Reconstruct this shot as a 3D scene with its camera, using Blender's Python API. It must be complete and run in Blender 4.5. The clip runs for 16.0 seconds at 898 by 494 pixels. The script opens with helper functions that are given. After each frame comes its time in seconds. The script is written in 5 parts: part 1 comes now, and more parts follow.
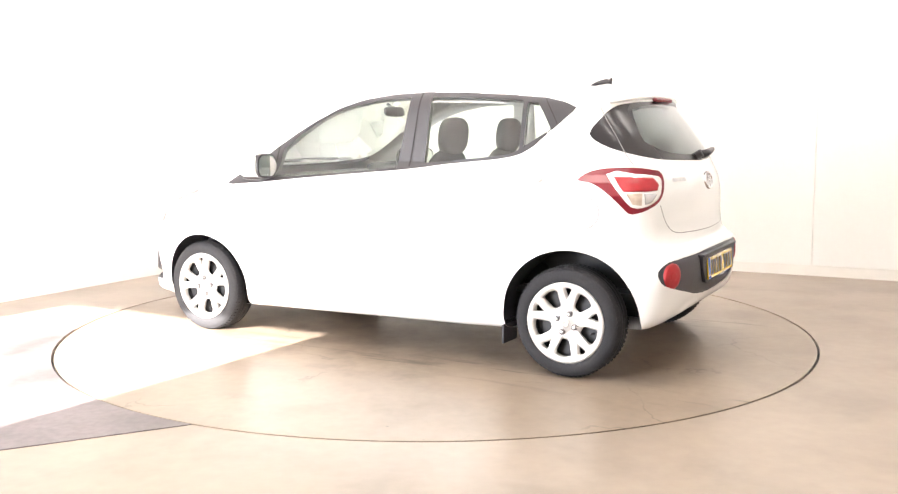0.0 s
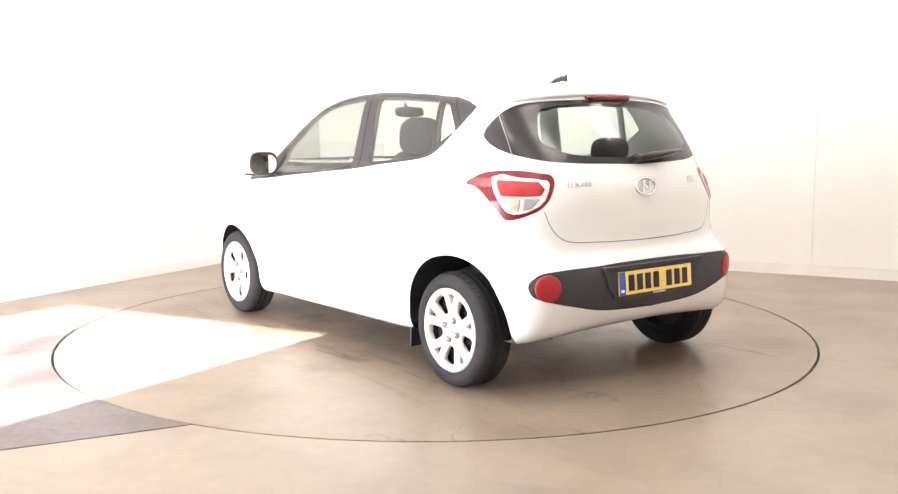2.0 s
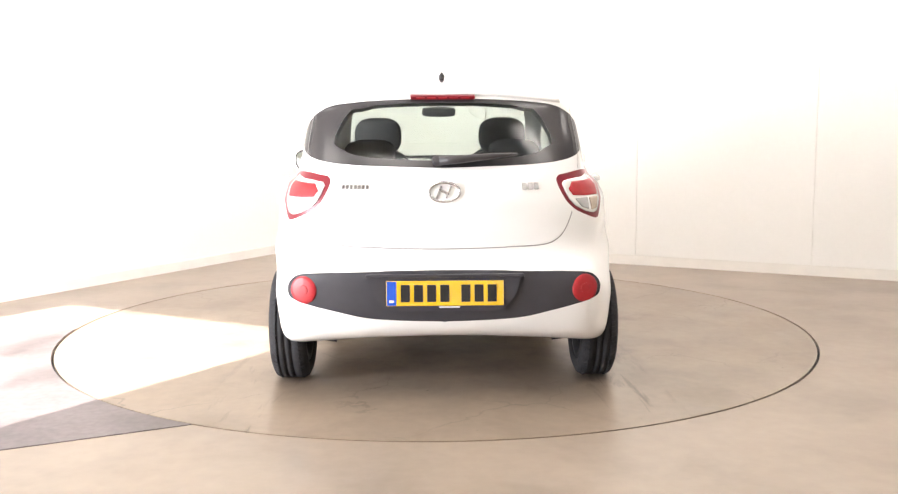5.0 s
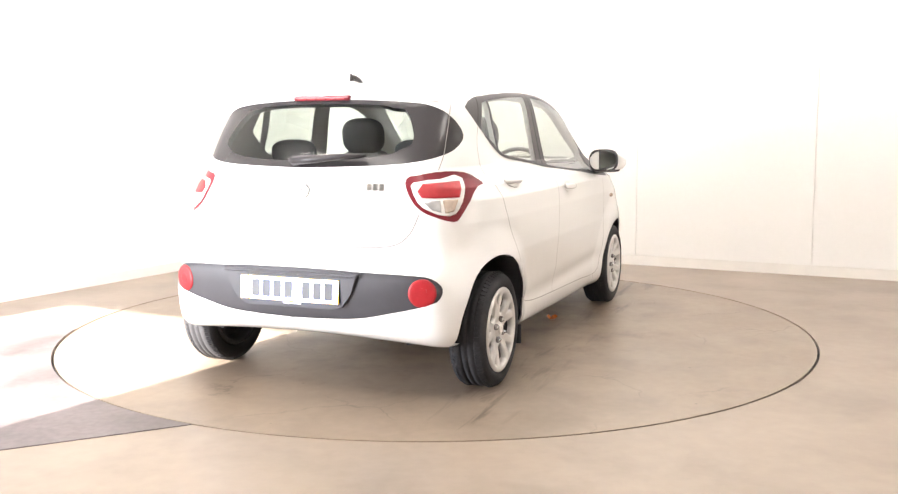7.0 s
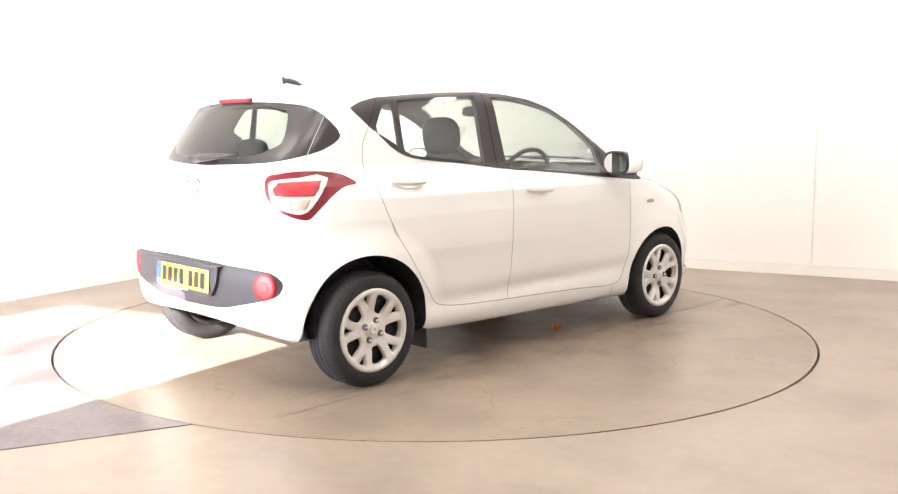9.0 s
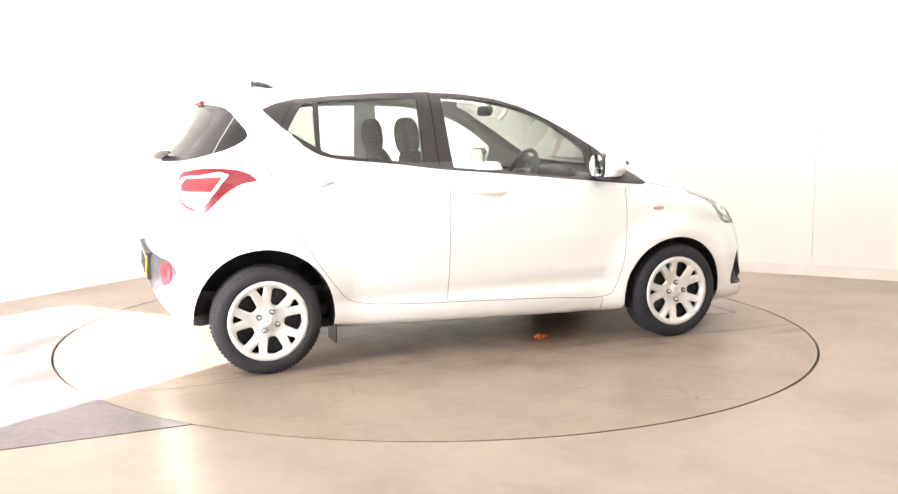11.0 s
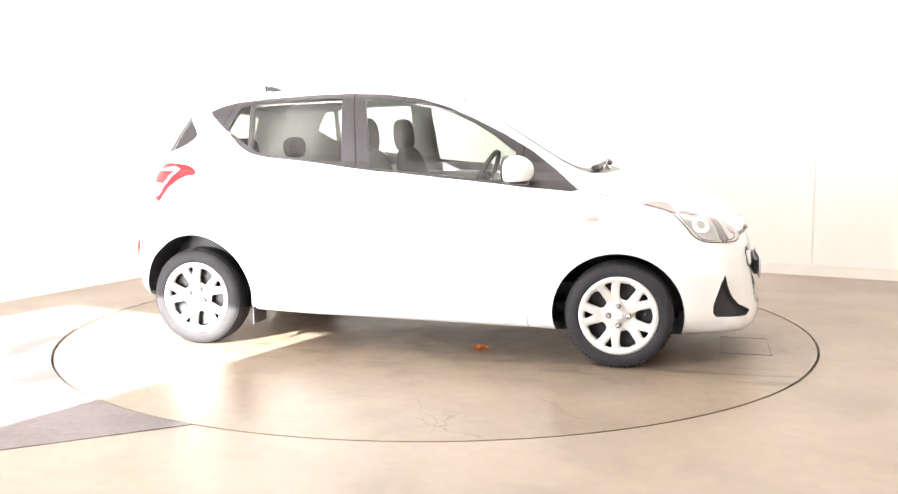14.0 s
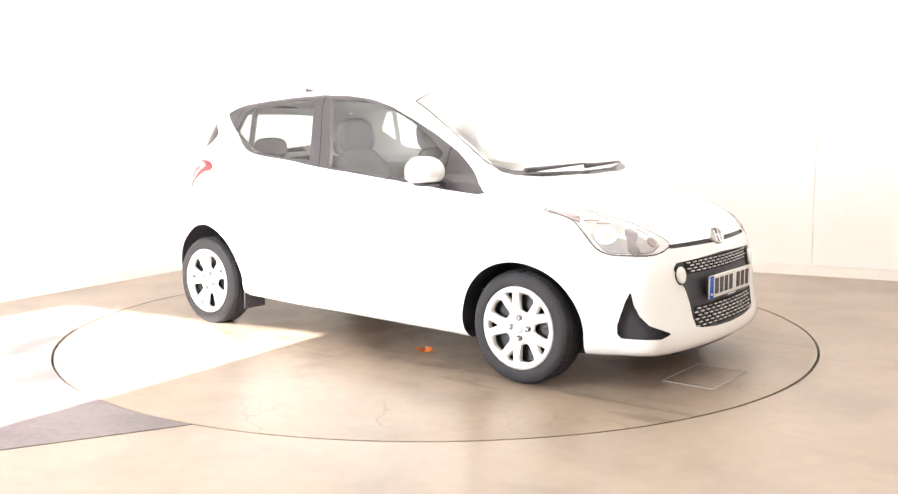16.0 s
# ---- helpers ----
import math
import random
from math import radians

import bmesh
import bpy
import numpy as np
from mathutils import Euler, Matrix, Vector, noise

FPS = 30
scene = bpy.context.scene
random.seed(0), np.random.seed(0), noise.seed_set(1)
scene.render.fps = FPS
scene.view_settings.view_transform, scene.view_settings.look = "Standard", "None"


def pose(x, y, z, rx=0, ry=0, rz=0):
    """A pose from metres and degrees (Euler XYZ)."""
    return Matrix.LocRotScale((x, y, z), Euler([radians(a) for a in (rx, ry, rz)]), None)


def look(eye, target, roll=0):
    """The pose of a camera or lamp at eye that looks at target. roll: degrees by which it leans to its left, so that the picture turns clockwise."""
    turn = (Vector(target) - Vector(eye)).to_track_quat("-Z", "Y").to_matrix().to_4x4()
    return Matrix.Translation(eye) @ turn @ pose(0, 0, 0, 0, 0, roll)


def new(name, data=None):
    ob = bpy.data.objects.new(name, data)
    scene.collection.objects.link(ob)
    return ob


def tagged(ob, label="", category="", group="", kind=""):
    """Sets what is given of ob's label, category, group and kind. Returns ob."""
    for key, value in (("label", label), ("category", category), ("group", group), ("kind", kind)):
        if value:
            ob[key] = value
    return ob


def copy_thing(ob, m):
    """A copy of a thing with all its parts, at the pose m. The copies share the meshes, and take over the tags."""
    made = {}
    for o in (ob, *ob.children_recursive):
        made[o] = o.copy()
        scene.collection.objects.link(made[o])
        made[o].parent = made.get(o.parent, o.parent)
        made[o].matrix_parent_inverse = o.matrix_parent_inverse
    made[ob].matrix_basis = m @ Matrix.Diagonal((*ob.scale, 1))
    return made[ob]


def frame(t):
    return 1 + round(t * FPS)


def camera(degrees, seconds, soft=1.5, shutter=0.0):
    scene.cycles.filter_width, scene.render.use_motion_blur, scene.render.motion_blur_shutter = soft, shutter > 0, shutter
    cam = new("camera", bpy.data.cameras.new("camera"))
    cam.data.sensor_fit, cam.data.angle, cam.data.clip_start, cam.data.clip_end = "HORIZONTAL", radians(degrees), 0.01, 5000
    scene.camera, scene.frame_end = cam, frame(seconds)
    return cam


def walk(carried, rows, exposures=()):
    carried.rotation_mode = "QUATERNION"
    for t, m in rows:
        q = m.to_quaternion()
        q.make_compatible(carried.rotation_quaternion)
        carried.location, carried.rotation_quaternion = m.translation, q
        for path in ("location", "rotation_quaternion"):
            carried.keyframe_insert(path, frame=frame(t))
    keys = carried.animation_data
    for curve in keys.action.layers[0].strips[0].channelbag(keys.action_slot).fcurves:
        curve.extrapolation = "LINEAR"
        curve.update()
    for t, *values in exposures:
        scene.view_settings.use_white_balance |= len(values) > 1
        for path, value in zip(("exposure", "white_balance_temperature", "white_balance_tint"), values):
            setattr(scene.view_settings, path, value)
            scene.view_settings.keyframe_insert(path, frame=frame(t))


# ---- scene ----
cam = camera(50.983, 16.0, soft=1.3)
CAMERA_POSE = pose(0, -5.8437, 1.2272, 82.842, 0.292, -0.784)
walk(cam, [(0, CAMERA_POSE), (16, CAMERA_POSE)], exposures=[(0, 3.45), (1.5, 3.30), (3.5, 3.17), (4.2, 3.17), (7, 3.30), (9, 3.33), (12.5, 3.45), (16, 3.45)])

# ---- light ----
SUN_AZIMUTH, SUN_HEIGHT = 56.8, 24.0     # the way the light travels over the floor, and its slope
world = bpy.data.worlds.new("sky")
scene.world = world
world.use_nodes = True
sky = world.node_tree.nodes.new("ShaderNodeTexSky")
sky.sky_type, sky.sun_disc, sky.sun_elevation, sky.sun_rotation = "NISHITA", False, radians(SUN_HEIGHT), radians(90 - (SUN_AZIMUTH + 180))
background = world.node_tree.nodes["Background"]
background.inputs["Strength"].default_value = 0.06
world.node_tree.links.new(sky.outputs["Color"], background.inputs["Color"])
sun_data = bpy.data.lights.new("sun", "SUN")
sun_data.energy, sun_data.angle, sun_data.color = 5.0, radians(0.5), (1.0, 0.96, 0.92)
sun = new("sun", sun_data)
_a, _e = radians(SUN_AZIMUTH), radians(SUN_HEIGHT)
SUN_WAY = Vector((math.cos(_a) * math.cos(_e), math.sin(_a) * math.cos(_e), -math.sin(_e)))
sun.matrix_world = Matrix.LocRotScale((-9, -12, 6), SUN_WAY.to_track_quat("-Z", "Y"), None)
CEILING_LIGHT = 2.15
# daylight of the open sky in the doorway
day_data = bpy.data.lights.new("doorway_daylight", "AREA")
day_data.shape, day_data.size, day_data.size_y, day_data.energy, day_data.color = "RECTANGLE", 2.15, 2.0, 47.0, (0.88, 0.91, 1.0)
daylight = new("doorway_daylight", day_data)
daylight.matrix_world = look((-4.21, -3.65, 1.05), (-3.735, -2.77, 1.05))


# ---- materials ----
def material(name, colour, rough=0.5, metal=0.0, coat=0.0, transmission=0.0, ior=1.45, emission=0.0, mottle=0.0, mottle_scale=4.0,
             grain=0.0, grain_scale=60.0, bump=0.0, bump_scale=200.0, rough_vary=0.0, alpha=1.0):
    m = bpy.data.materials.new(name)
    m.use_nodes = True
    nt = m.node_tree
    b = nt.nodes["Principled BSDF"]
    b.inputs["Base Color"].default_value = (*colour, 1)
    b.inputs["Roughness"].default_value, b.inputs["Metallic"].default_value = rough, metal
    b.inputs["Coat Weight"].default_value, b.inputs["Coat Roughness"].default_value = coat, 0.04
    b.inputs["Transmission Weight"].default_value, b.inputs["IOR"].default_value = transmission, ior
    b.inputs["Alpha"].default_value = alpha
    if emission:
        b.inputs["Emission Color"].default_value, b.inputs["Emission Strength"].default_value = (*colour, 1), emission
    co = nt.nodes.new("ShaderNodeTexCoord")

    def tex(scale, detail=4):
        n = nt.nodes.new("ShaderNodeTexNoise")
        n.inputs["Scale"].default_value, n.inputs["Detail"].default_value = scale, detail
        nt.links.new(co.outputs["Object"], n.inputs["Vector"])
        return n.outputs["Fac"]

    def mul(col, fac, amount):
        r = nt.nodes.new("ShaderNodeMapRange")
        r.clamp, r.inputs["From Min"].default_value, r.inputs["From Max"].default_value = False, 0.25, 0.75
        r.inputs["To Min"].default_value, r.inputs["To Max"].default_value = 1 - amount, 1 + amount
        nt.links.new(fac, r.inputs["Value"])
        v = nt.nodes.new("ShaderNodeVectorMath")
        v.operation = "SCALE"
        nt.links.new(col, v.inputs[0])
        nt.links.new(r.outputs["Result"], v.inputs["Scale"])
        return v.outputs["Vector"]
    if mottle or grain:
        c = nt.nodes.new("ShaderNodeRGB")
        c.outputs[0].default_value = (*colour, 1)
        out = c.outputs[0]
        if mottle:
            out = mul(out, tex(mottle_scale), mottle)
        if grain:
            out = mul(out, tex(grain_scale), grain)
        nt.links.new(out, b.inputs["Base Color"])
    if rough_vary:
        r = nt.nodes.new("ShaderNodeMapRange")
        r.clamp, r.inputs["From Min"].default_value, r.inputs["From Max"].default_value = False, 0.25, 0.75
        r.inputs["To Min"].default_value, r.inputs["To Max"].default_value = rough - rough_vary, rough + rough_vary
        nt.links.new(tex(mottle_scale * 1.7), r.inputs["Value"])
        nt.links.new(r.outputs["Result"], b.inputs["Roughness"])
    if bump:
        n = nt.nodes.new("ShaderNodeBump")
        n.inputs["Strength"].default_value, n.inputs["Distance"].default_value = bump, 0.002
        nt.links.new(tex(bump_scale, 2), n.inputs["Height"])
        nt.links.new(n.outputs["Normal"], b.inputs["Normal"])
    return m


def glass(name, tint, see=0.75, rough=0.0, base=0.05):
    """Thin glass: straight through, with a mirror layer by Fresnel."""
    m = bpy.data.materials.new(name)
    m.use_nodes = True
    nt = m.node_tree
    nt.nodes.remove(nt.nodes["Principled BSDF"])
    t, g, f, mix, p, q = (nt.nodes.new("ShaderNode" + k) for k in ("BsdfTransparent", "BsdfGlossy", "LayerWeight", "MixShader", "Math", "Math"))
    t.inputs["Color"].default_value = (*[see * k for k in tint], 1)
    g.inputs["Color"].default_value, g.inputs["Roughness"].default_value = (1, 1, 1, 1), rough
    f.inputs["Blend"].default_value = 0.5
    p.operation, p.inputs[1].default_value = "POWER", 4.0
    q.operation, q.inputs[1].default_value, q.inputs[2].default_value = "MULTIPLY_ADD", 0.85, base
    for a, b in ((f.outputs["Facing"], p.inputs[0]), (p.outputs[0], q.inputs[0]), (q.outputs[0], mix.inputs[0]), (t.outputs[0], mix.inputs[1]), (g.outputs[0], mix.inputs[2]),
                 (mix.outputs[0], nt.nodes["Material Output"].inputs["Surface"])):
        nt.links.new(a, b)
    return m


M = dict(
    paint=material("white_paint", (0.80, 0.79, 0.77), 0.35, coat=0.8, mottle=0.015, mottle_scale=3),
    seam=material("panel_gap", (0.30, 0.29, 0.28), 0.8, mottle=0.1),
    trim=material("black_trim", (0.036, 0.032, 0.034), 0.38, mottle=0.1, mottle_scale=9, bump=0.1),
    plastic=material("black_plastic", (0.046, 0.044, 0.050), 0.45, mottle=0.12, mottle_scale=8, bump=0.25, bump_scale=700),
    frit=material("black_glass_border", (0.030, 0.027, 0.028), 0.24, mottle=0.05),
    glass=glass("window_glass", (0.93, 1.0, 0.95), 0.90, base=0.085),
    rear_glass=glass("rear_glass_tint", (0.92, 0.99, 0.95), 0.86, 0.10, base=0.018),
    windscreen=glass("windscreen_glass", (0.95, 1.0, 0.94), 0.90, 0.05, base=0.34),
    lens=glass("clear_lens", (1, 1, 1), 0.9, 0.02),
    tyre=material("tyre_rubber", (0.021, 0.020, 0.022), 0.80, mottle=0.25, mottle_scale=7, grain=0.2, grain_scale=90, bump=0.3, bump_scale=300),
    silver=material("silver_wheel_paint", (0.64, 0.62, 0.59), 0.34, metal=0.25, coat=0.3, mottle=0.04, mottle_scale=12),
    chrome=material("chrome", (0.75, 0.75, 0.76), 0.10, metal=1.0, mottle=0.02),
    dark_metal=material("dark_steel", (0.035, 0.034, 0.036), 0.5, metal=0.4, mottle=0.3, mottle_scale=20),
    red=material("red_lens", (0.17, 0.004, 0.012), 0.32, coat=0.12, mottle=0.08, mottle_scale=14),
    bright_red=material("bright_red_lens", (0.36, 0.016, 0.022), 0.38, coat=0.08, mottle=0.10, mottle_scale=40),
    white_lens=material("pale_lens", (0.70, 0.68, 0.66), 0.15, coat=1.0, mottle=0.05, mottle_scale=30),
    clear=material("silvered_lens", (0.43, 0.42, 0.41), 0.25, metal=0.3, coat=0.6, mottle=0.10, mottle_scale=25),
    tinted=material("tinted_lens", (0.29, 0.235, 0.225), 0.2, coat=0.6, mottle=0.12, mottle_scale=22),
    smoke=material("smoky_lens", (0.22, 0.20, 0.195), 0.25, coat=0.5, mottle=0.1, mottle_scale=20),
    amber=material("amber_lens", (0.50, 0.40, 0.32), 0.25, coat=0.4, mottle=0.2, mottle_scale=30),
    yellow=material("yellow_plate", (0.80, 0.50, 0.008), 0.12, coat=1.0, mottle=0.03, mottle_scale=10),
    white_plate=material("white_plate", (0.72, 0.71, 0.70), 0.25, coat=0.6, mottle=0.03, mottle_scale=10),
    blue=material("blue_plate_band", (0.02, 0.09, 0.50), 0.25, coat=0.6, mottle=0.05),
    ink=material("black_letters", (0.02, 0.018, 0.016), 0.4, mottle=0.1),
    fabric=material("grey_seat_fabric", (0.045, 0.044, 0.045), 0.9, mottle=0.1, mottle_scale=12, grain=0.01, grain_scale=120),
    lining=material("grey_interior_trim", (0.44, 0.42, 0.39), 0.75, mottle=0.08, mottle_scale=8, bump=0.2, bump_scale=500),
    dash=material("dark_dashboard", (0.05, 0.05, 0.052), 0.6, mottle=0.12, mottle_scale=10, bump=0.3, bump_scale=500),
    mirror=material("mirror_glass", (0.85, 0.9, 0.88), 0.02, metal=1.0),
    wall=material("white_wall_paint", (0.80, 0.785, 0.76), 0.55, mottle=0.015, mottle_scale=0.8, grain=0.01, grain_scale=30, bump=0.06, bump_scale=80),
    skirting=material("white_skirting", (0.74, 0.71, 0.67), 0.45, mottle=0.05, mottle_scale=5),
    ceiling=material("ceiling_paint", (0.78, 0.77, 0.75), 0.8, mottle=0.03, mottle_scale=1.5),
    scuff=material("scuff_mark", (0.62, 0.61, 0.62), 0.6, mottle=0.2, mottle_scale=30),
    gap=material("dark_gap", (0.02, 0.018, 0.016), 0.8, mottle=0.2),
    leaf=material("orange_leaf", (0.58, 0.15, 0.03), 0.7, mottle=0.3, mottle_scale=40),
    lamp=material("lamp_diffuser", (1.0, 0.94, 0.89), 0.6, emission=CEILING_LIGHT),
    housing=material("lamp_housing", (0.7, 0.7, 0.7), 0.5, mottle=0.03),
)


for plate_name in ("yellow", "white_plate"):
    surface = M[plate_name].node_tree.nodes["Principled BSDF"]
    surface.inputs["Coat IOR"].default_value, surface.inputs["Coat Roughness"].default_value = 2.3, 0.05


def floor_material(name, colour, strength, scale):
    """Sealed, worn concrete: broad clouds, fine specks, stains and a soft uneven gloss."""
    m = material(name, colour, 0.34, coat=0.0, mottle=0.12 * strength, mottle_scale=0.9, grain=0.09 * strength, grain_scale=14 * scale,
                 bump=0.05, bump_scale=60, rough_vary=0.05)
    nt = m.node_tree
    b = nt.nodes["Principled BSDF"]
    old = b.inputs["Base Color"].links[0].from_socket
    co = nt.nodes.new("ShaderNodeTexCoord")
    n = nt.nodes.new("ShaderNodeTexNoise")
    n.inputs["Scale"].default_value, n.inputs["Detail"].default_value, n.inputs["Distortion"].default_value = 2.1, 9, 0.4
    r = nt.nodes.new("ShaderNodeMapRange")
    r.interpolation_type = "SMOOTHSTEP"
    r.inputs["From Min"].default_value, r.inputs["From Max"].default_value = 0.42, 0.80
    r.inputs["To Min"].default_value, r.inputs["To Max"].default_value = 1.04, 1.0 - 0.28 * strength
    v = nt.nodes.new("ShaderNodeVectorMath")
    v.operation = "SCALE"
    for a, c in ((co.outputs["Object"], n.inputs["Vector"]), (n.outputs["Fac"], r.inputs["Value"]), (old, v.inputs[0]),
                 (r.outputs["Result"], v.inputs["Scale"]), (v.outputs["Vector"], b.inputs["Base Color"])):
        nt.links.new(a, c)
    return m


M["floor"] = floor_material("tan_sealed_concrete", (0.258, 0.206, 0.161), 0.7, 1)
M["table"] = floor_material("tan_turntable_concrete", (0.230, 0.179, 0.134), 0.9, 1.2)


def oil_and_car_shade(m):
    """Dark worn oil marks, and painted shade under the car, towards the middle of the turntable."""
    nt = m.node_tree
    b = nt.nodes["Principled BSDF"]
    old = b.inputs["Base Color"].links[0].from_socket
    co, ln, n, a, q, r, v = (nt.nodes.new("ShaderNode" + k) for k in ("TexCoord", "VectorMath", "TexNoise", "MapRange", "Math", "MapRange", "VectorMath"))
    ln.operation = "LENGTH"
    # inward rise of the mask: under-car shade put into the colour with the stains
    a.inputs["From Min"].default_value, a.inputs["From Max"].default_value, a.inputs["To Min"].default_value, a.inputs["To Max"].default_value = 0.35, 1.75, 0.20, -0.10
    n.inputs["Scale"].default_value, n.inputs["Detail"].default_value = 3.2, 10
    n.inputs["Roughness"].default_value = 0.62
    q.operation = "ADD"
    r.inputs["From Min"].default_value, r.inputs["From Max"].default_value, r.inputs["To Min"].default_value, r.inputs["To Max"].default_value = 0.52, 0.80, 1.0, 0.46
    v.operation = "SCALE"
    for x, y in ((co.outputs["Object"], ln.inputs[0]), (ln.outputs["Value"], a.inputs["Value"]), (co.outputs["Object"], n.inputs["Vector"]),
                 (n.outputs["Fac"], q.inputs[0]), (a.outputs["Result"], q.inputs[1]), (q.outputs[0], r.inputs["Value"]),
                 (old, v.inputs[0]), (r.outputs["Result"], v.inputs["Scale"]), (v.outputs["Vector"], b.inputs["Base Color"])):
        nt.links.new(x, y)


def wear_marks(m):
    """Tyre smears along the wheel tracks, dark specks and fine cracks in the turntable."""
    nt = m.node_tree
    b = nt.nodes["Principled BSDF"]
    link = nt.links.new

    def node(kind, **values):
        n = nt.nodes.new("ShaderNode" + kind)
        for key, value in values.items():
            n.inputs[key.replace("_", " ")].default_value = value
        return n

    def math_node(op, a, c):
        n = nt.nodes.new("ShaderNodeMath")
        n.operation = op
        for k, v in enumerate((a, c)):
            if isinstance(v, (int, float)):
                n.inputs[k].default_value = v
            else:
                link(v, n.inputs[k])
        return n.outputs[0]

    def remap(v, a, c, d, e):
        n = node("MapRange", From_Min=a, From_Max=c, To_Min=d, To_Max=e)
        link(v, n.inputs["Value"])
        return n.outputs["Result"]
    co = nt.nodes.new("ShaderNodeTexCoord").outputs["Object"]
    axes = nt.nodes.new("ShaderNodeSeparateXYZ")
    link(co, axes.inputs[0])
    off = math_node("ABSOLUTE", math_node("SUBTRACT", math_node("ABSOLUTE", axes.outputs["Y"], 0.0), 0.86), 0.0)
    track = remap(off, 0.03, 0.26, 1.0, 0.0)
    stretch = nt.nodes.new("ShaderNodeMapping")
    stretch.inputs["Scale"].default_value = (1.6, 11.0, 1.0)
    stretch.inputs["Rotation"].default_value = (0, 0, 0.09)
    link(co, stretch.inputs["Vector"])
    smear = node("TexNoise", Scale=1.0, Detail=7.0, Roughness=0.6, Distortion=0.5)
    link(stretch.outputs["Vector"], smear.inputs["Vector"])
    smears = math_node("MULTIPLY", remap(smear.outputs["Fac"], 0.54, 0.66, 0.0, 0.70), track)
    speck = node("TexVoronoi", Scale=4.0)
    link(co, speck.inputs["Vector"])
    specks = remap(speck.outputs["Distance"], 0.016, 0.034, 0.55, 0.0)
    bend = node("TexNoise", Scale=3.0, Detail=5.0)
    link(co, bend.inputs["Vector"])
    mixed = nt.nodes.new("ShaderNodeVectorMath")
    mixed.operation = "MULTIPLY_ADD"
    mixed.inputs[1].default_value = (0.35, 0.35, 0.35)
    link(bend.outputs["Color"], mixed.inputs[0])
    link(co, mixed.inputs[2])
    crack = nt.nodes.new("ShaderNodeTexVoronoi")
    crack.feature = "DISTANCE_TO_EDGE"
    crack.inputs["Scale"].default_value = 1.5
    link(mixed.outputs["Vector"], crack.inputs["Vector"])
    where = node("TexNoise", Scale=1.3, Detail=2.0)
    link(co, where.inputs["Vector"])
    cracks = math_node("MULTIPLY", remap(crack.outputs["Distance"], 0.002, 0.010, 0.35, 0.0), remap(where.outputs["Fac"], 0.50, 0.60, 0.0, 1.0))
    dark = math_node("SUBTRACT", 1.0, math_node("MAXIMUM", math_node("MAXIMUM", smears, specks), cracks))
    v = nt.nodes.new("ShaderNodeVectorMath")
    v.operation = "SCALE"
    link(b.inputs["Base Color"].links[0].from_socket, v.inputs[0])
    link(dark, v.inputs["Scale"])
    link(v.outputs["Vector"], b.inputs["Base Color"])


oil_and_car_shade(M["table"])
wear_marks(M["table"])
M["drive"] = floor_material("grey_worn_concrete", (0.125, 0.101, 0.102), 2.4, 2)
M["outside"] = floor_material("outdoor_concrete", (0.48, 0.47, 0.45), 1.0, 1)


# ---- mesh helpers ----
def mesh_object(name, verts, faces, mat, parent=None, label="", smooth=False):
    me = bpy.data.meshes.new(name)
    me.from_pydata([tuple(map(float, v)) for v in verts], [], [tuple(map(int, f)) for f in faces])
    me.materials.append(mat)
    if smooth:
        me.polygons.foreach_set("use_smooth", [True] * len(me.polygons))
    me.update()
    ob = new(name, me)
    ob.parent = parent
    return tagged(ob, label)


def part(name, bm, mat, parent, label="", smooth=False):
    me = bpy.data.meshes.new(name)
    bmesh.ops.recalc_face_normals(bm, faces=bm.faces)
    bm.to_mesh(me)
    bm.free()
    me.materials.append(mat)
    if smooth:
        me.polygons.foreach_set("use_smooth", [True] * len(me.polygons))
    ob = new(name, me)
    ob.parent = parent
    return tagged(ob, label)


def box(bm, size, m=Matrix(), bevel=0.0, segments=2):
    r = bmesh.ops.create_cube(bm, size=1, matrix=m @ Matrix.Diagonal((*size, 1)))
    if bevel:
        edges = list({e for v in r["verts"] for e in v.link_edges})
        bmesh.ops.bevel(bm, geom=edges, offset=bevel, segments=segments, profile=0.5, affect="EDGES")
    return bm


def prism(bm, outline, z0, z1):
    lo = [bm.verts.new((x, y, z0)) for x, y in outline]
    hi = [bm.verts.new((x, y, z1)) for x, y in outline]
    n = len(outline)
    bm.faces.new(lo[::-1])
    bm.faces.new(hi)
    for i in range(n):
        bm.faces.new((lo[i], lo[(i + 1) % n], hi[(i + 1) % n], hi[i]))
    return bm


def revolve(bm, section, steps, axis_m=Matrix(), closed=True):
    """Turn a section of (radius, along) about the local z axis."""
    rings = []
    for i in range(steps):
        a = 2 * math.pi * i / steps
        rings.append([bm.verts.new(axis_m @ Vector((r * math.cos(a), r * math.sin(a), h))) for r, h in section])
    n = len(section)
    for i in range(steps):
        p, q = rings[i], rings[(i + 1) % steps]
        for j in range(n if closed else n - 1):
            bm.faces.new((p[j], q[j], q[(j + 1) % n], p[(j + 1) % n]))
    return bm


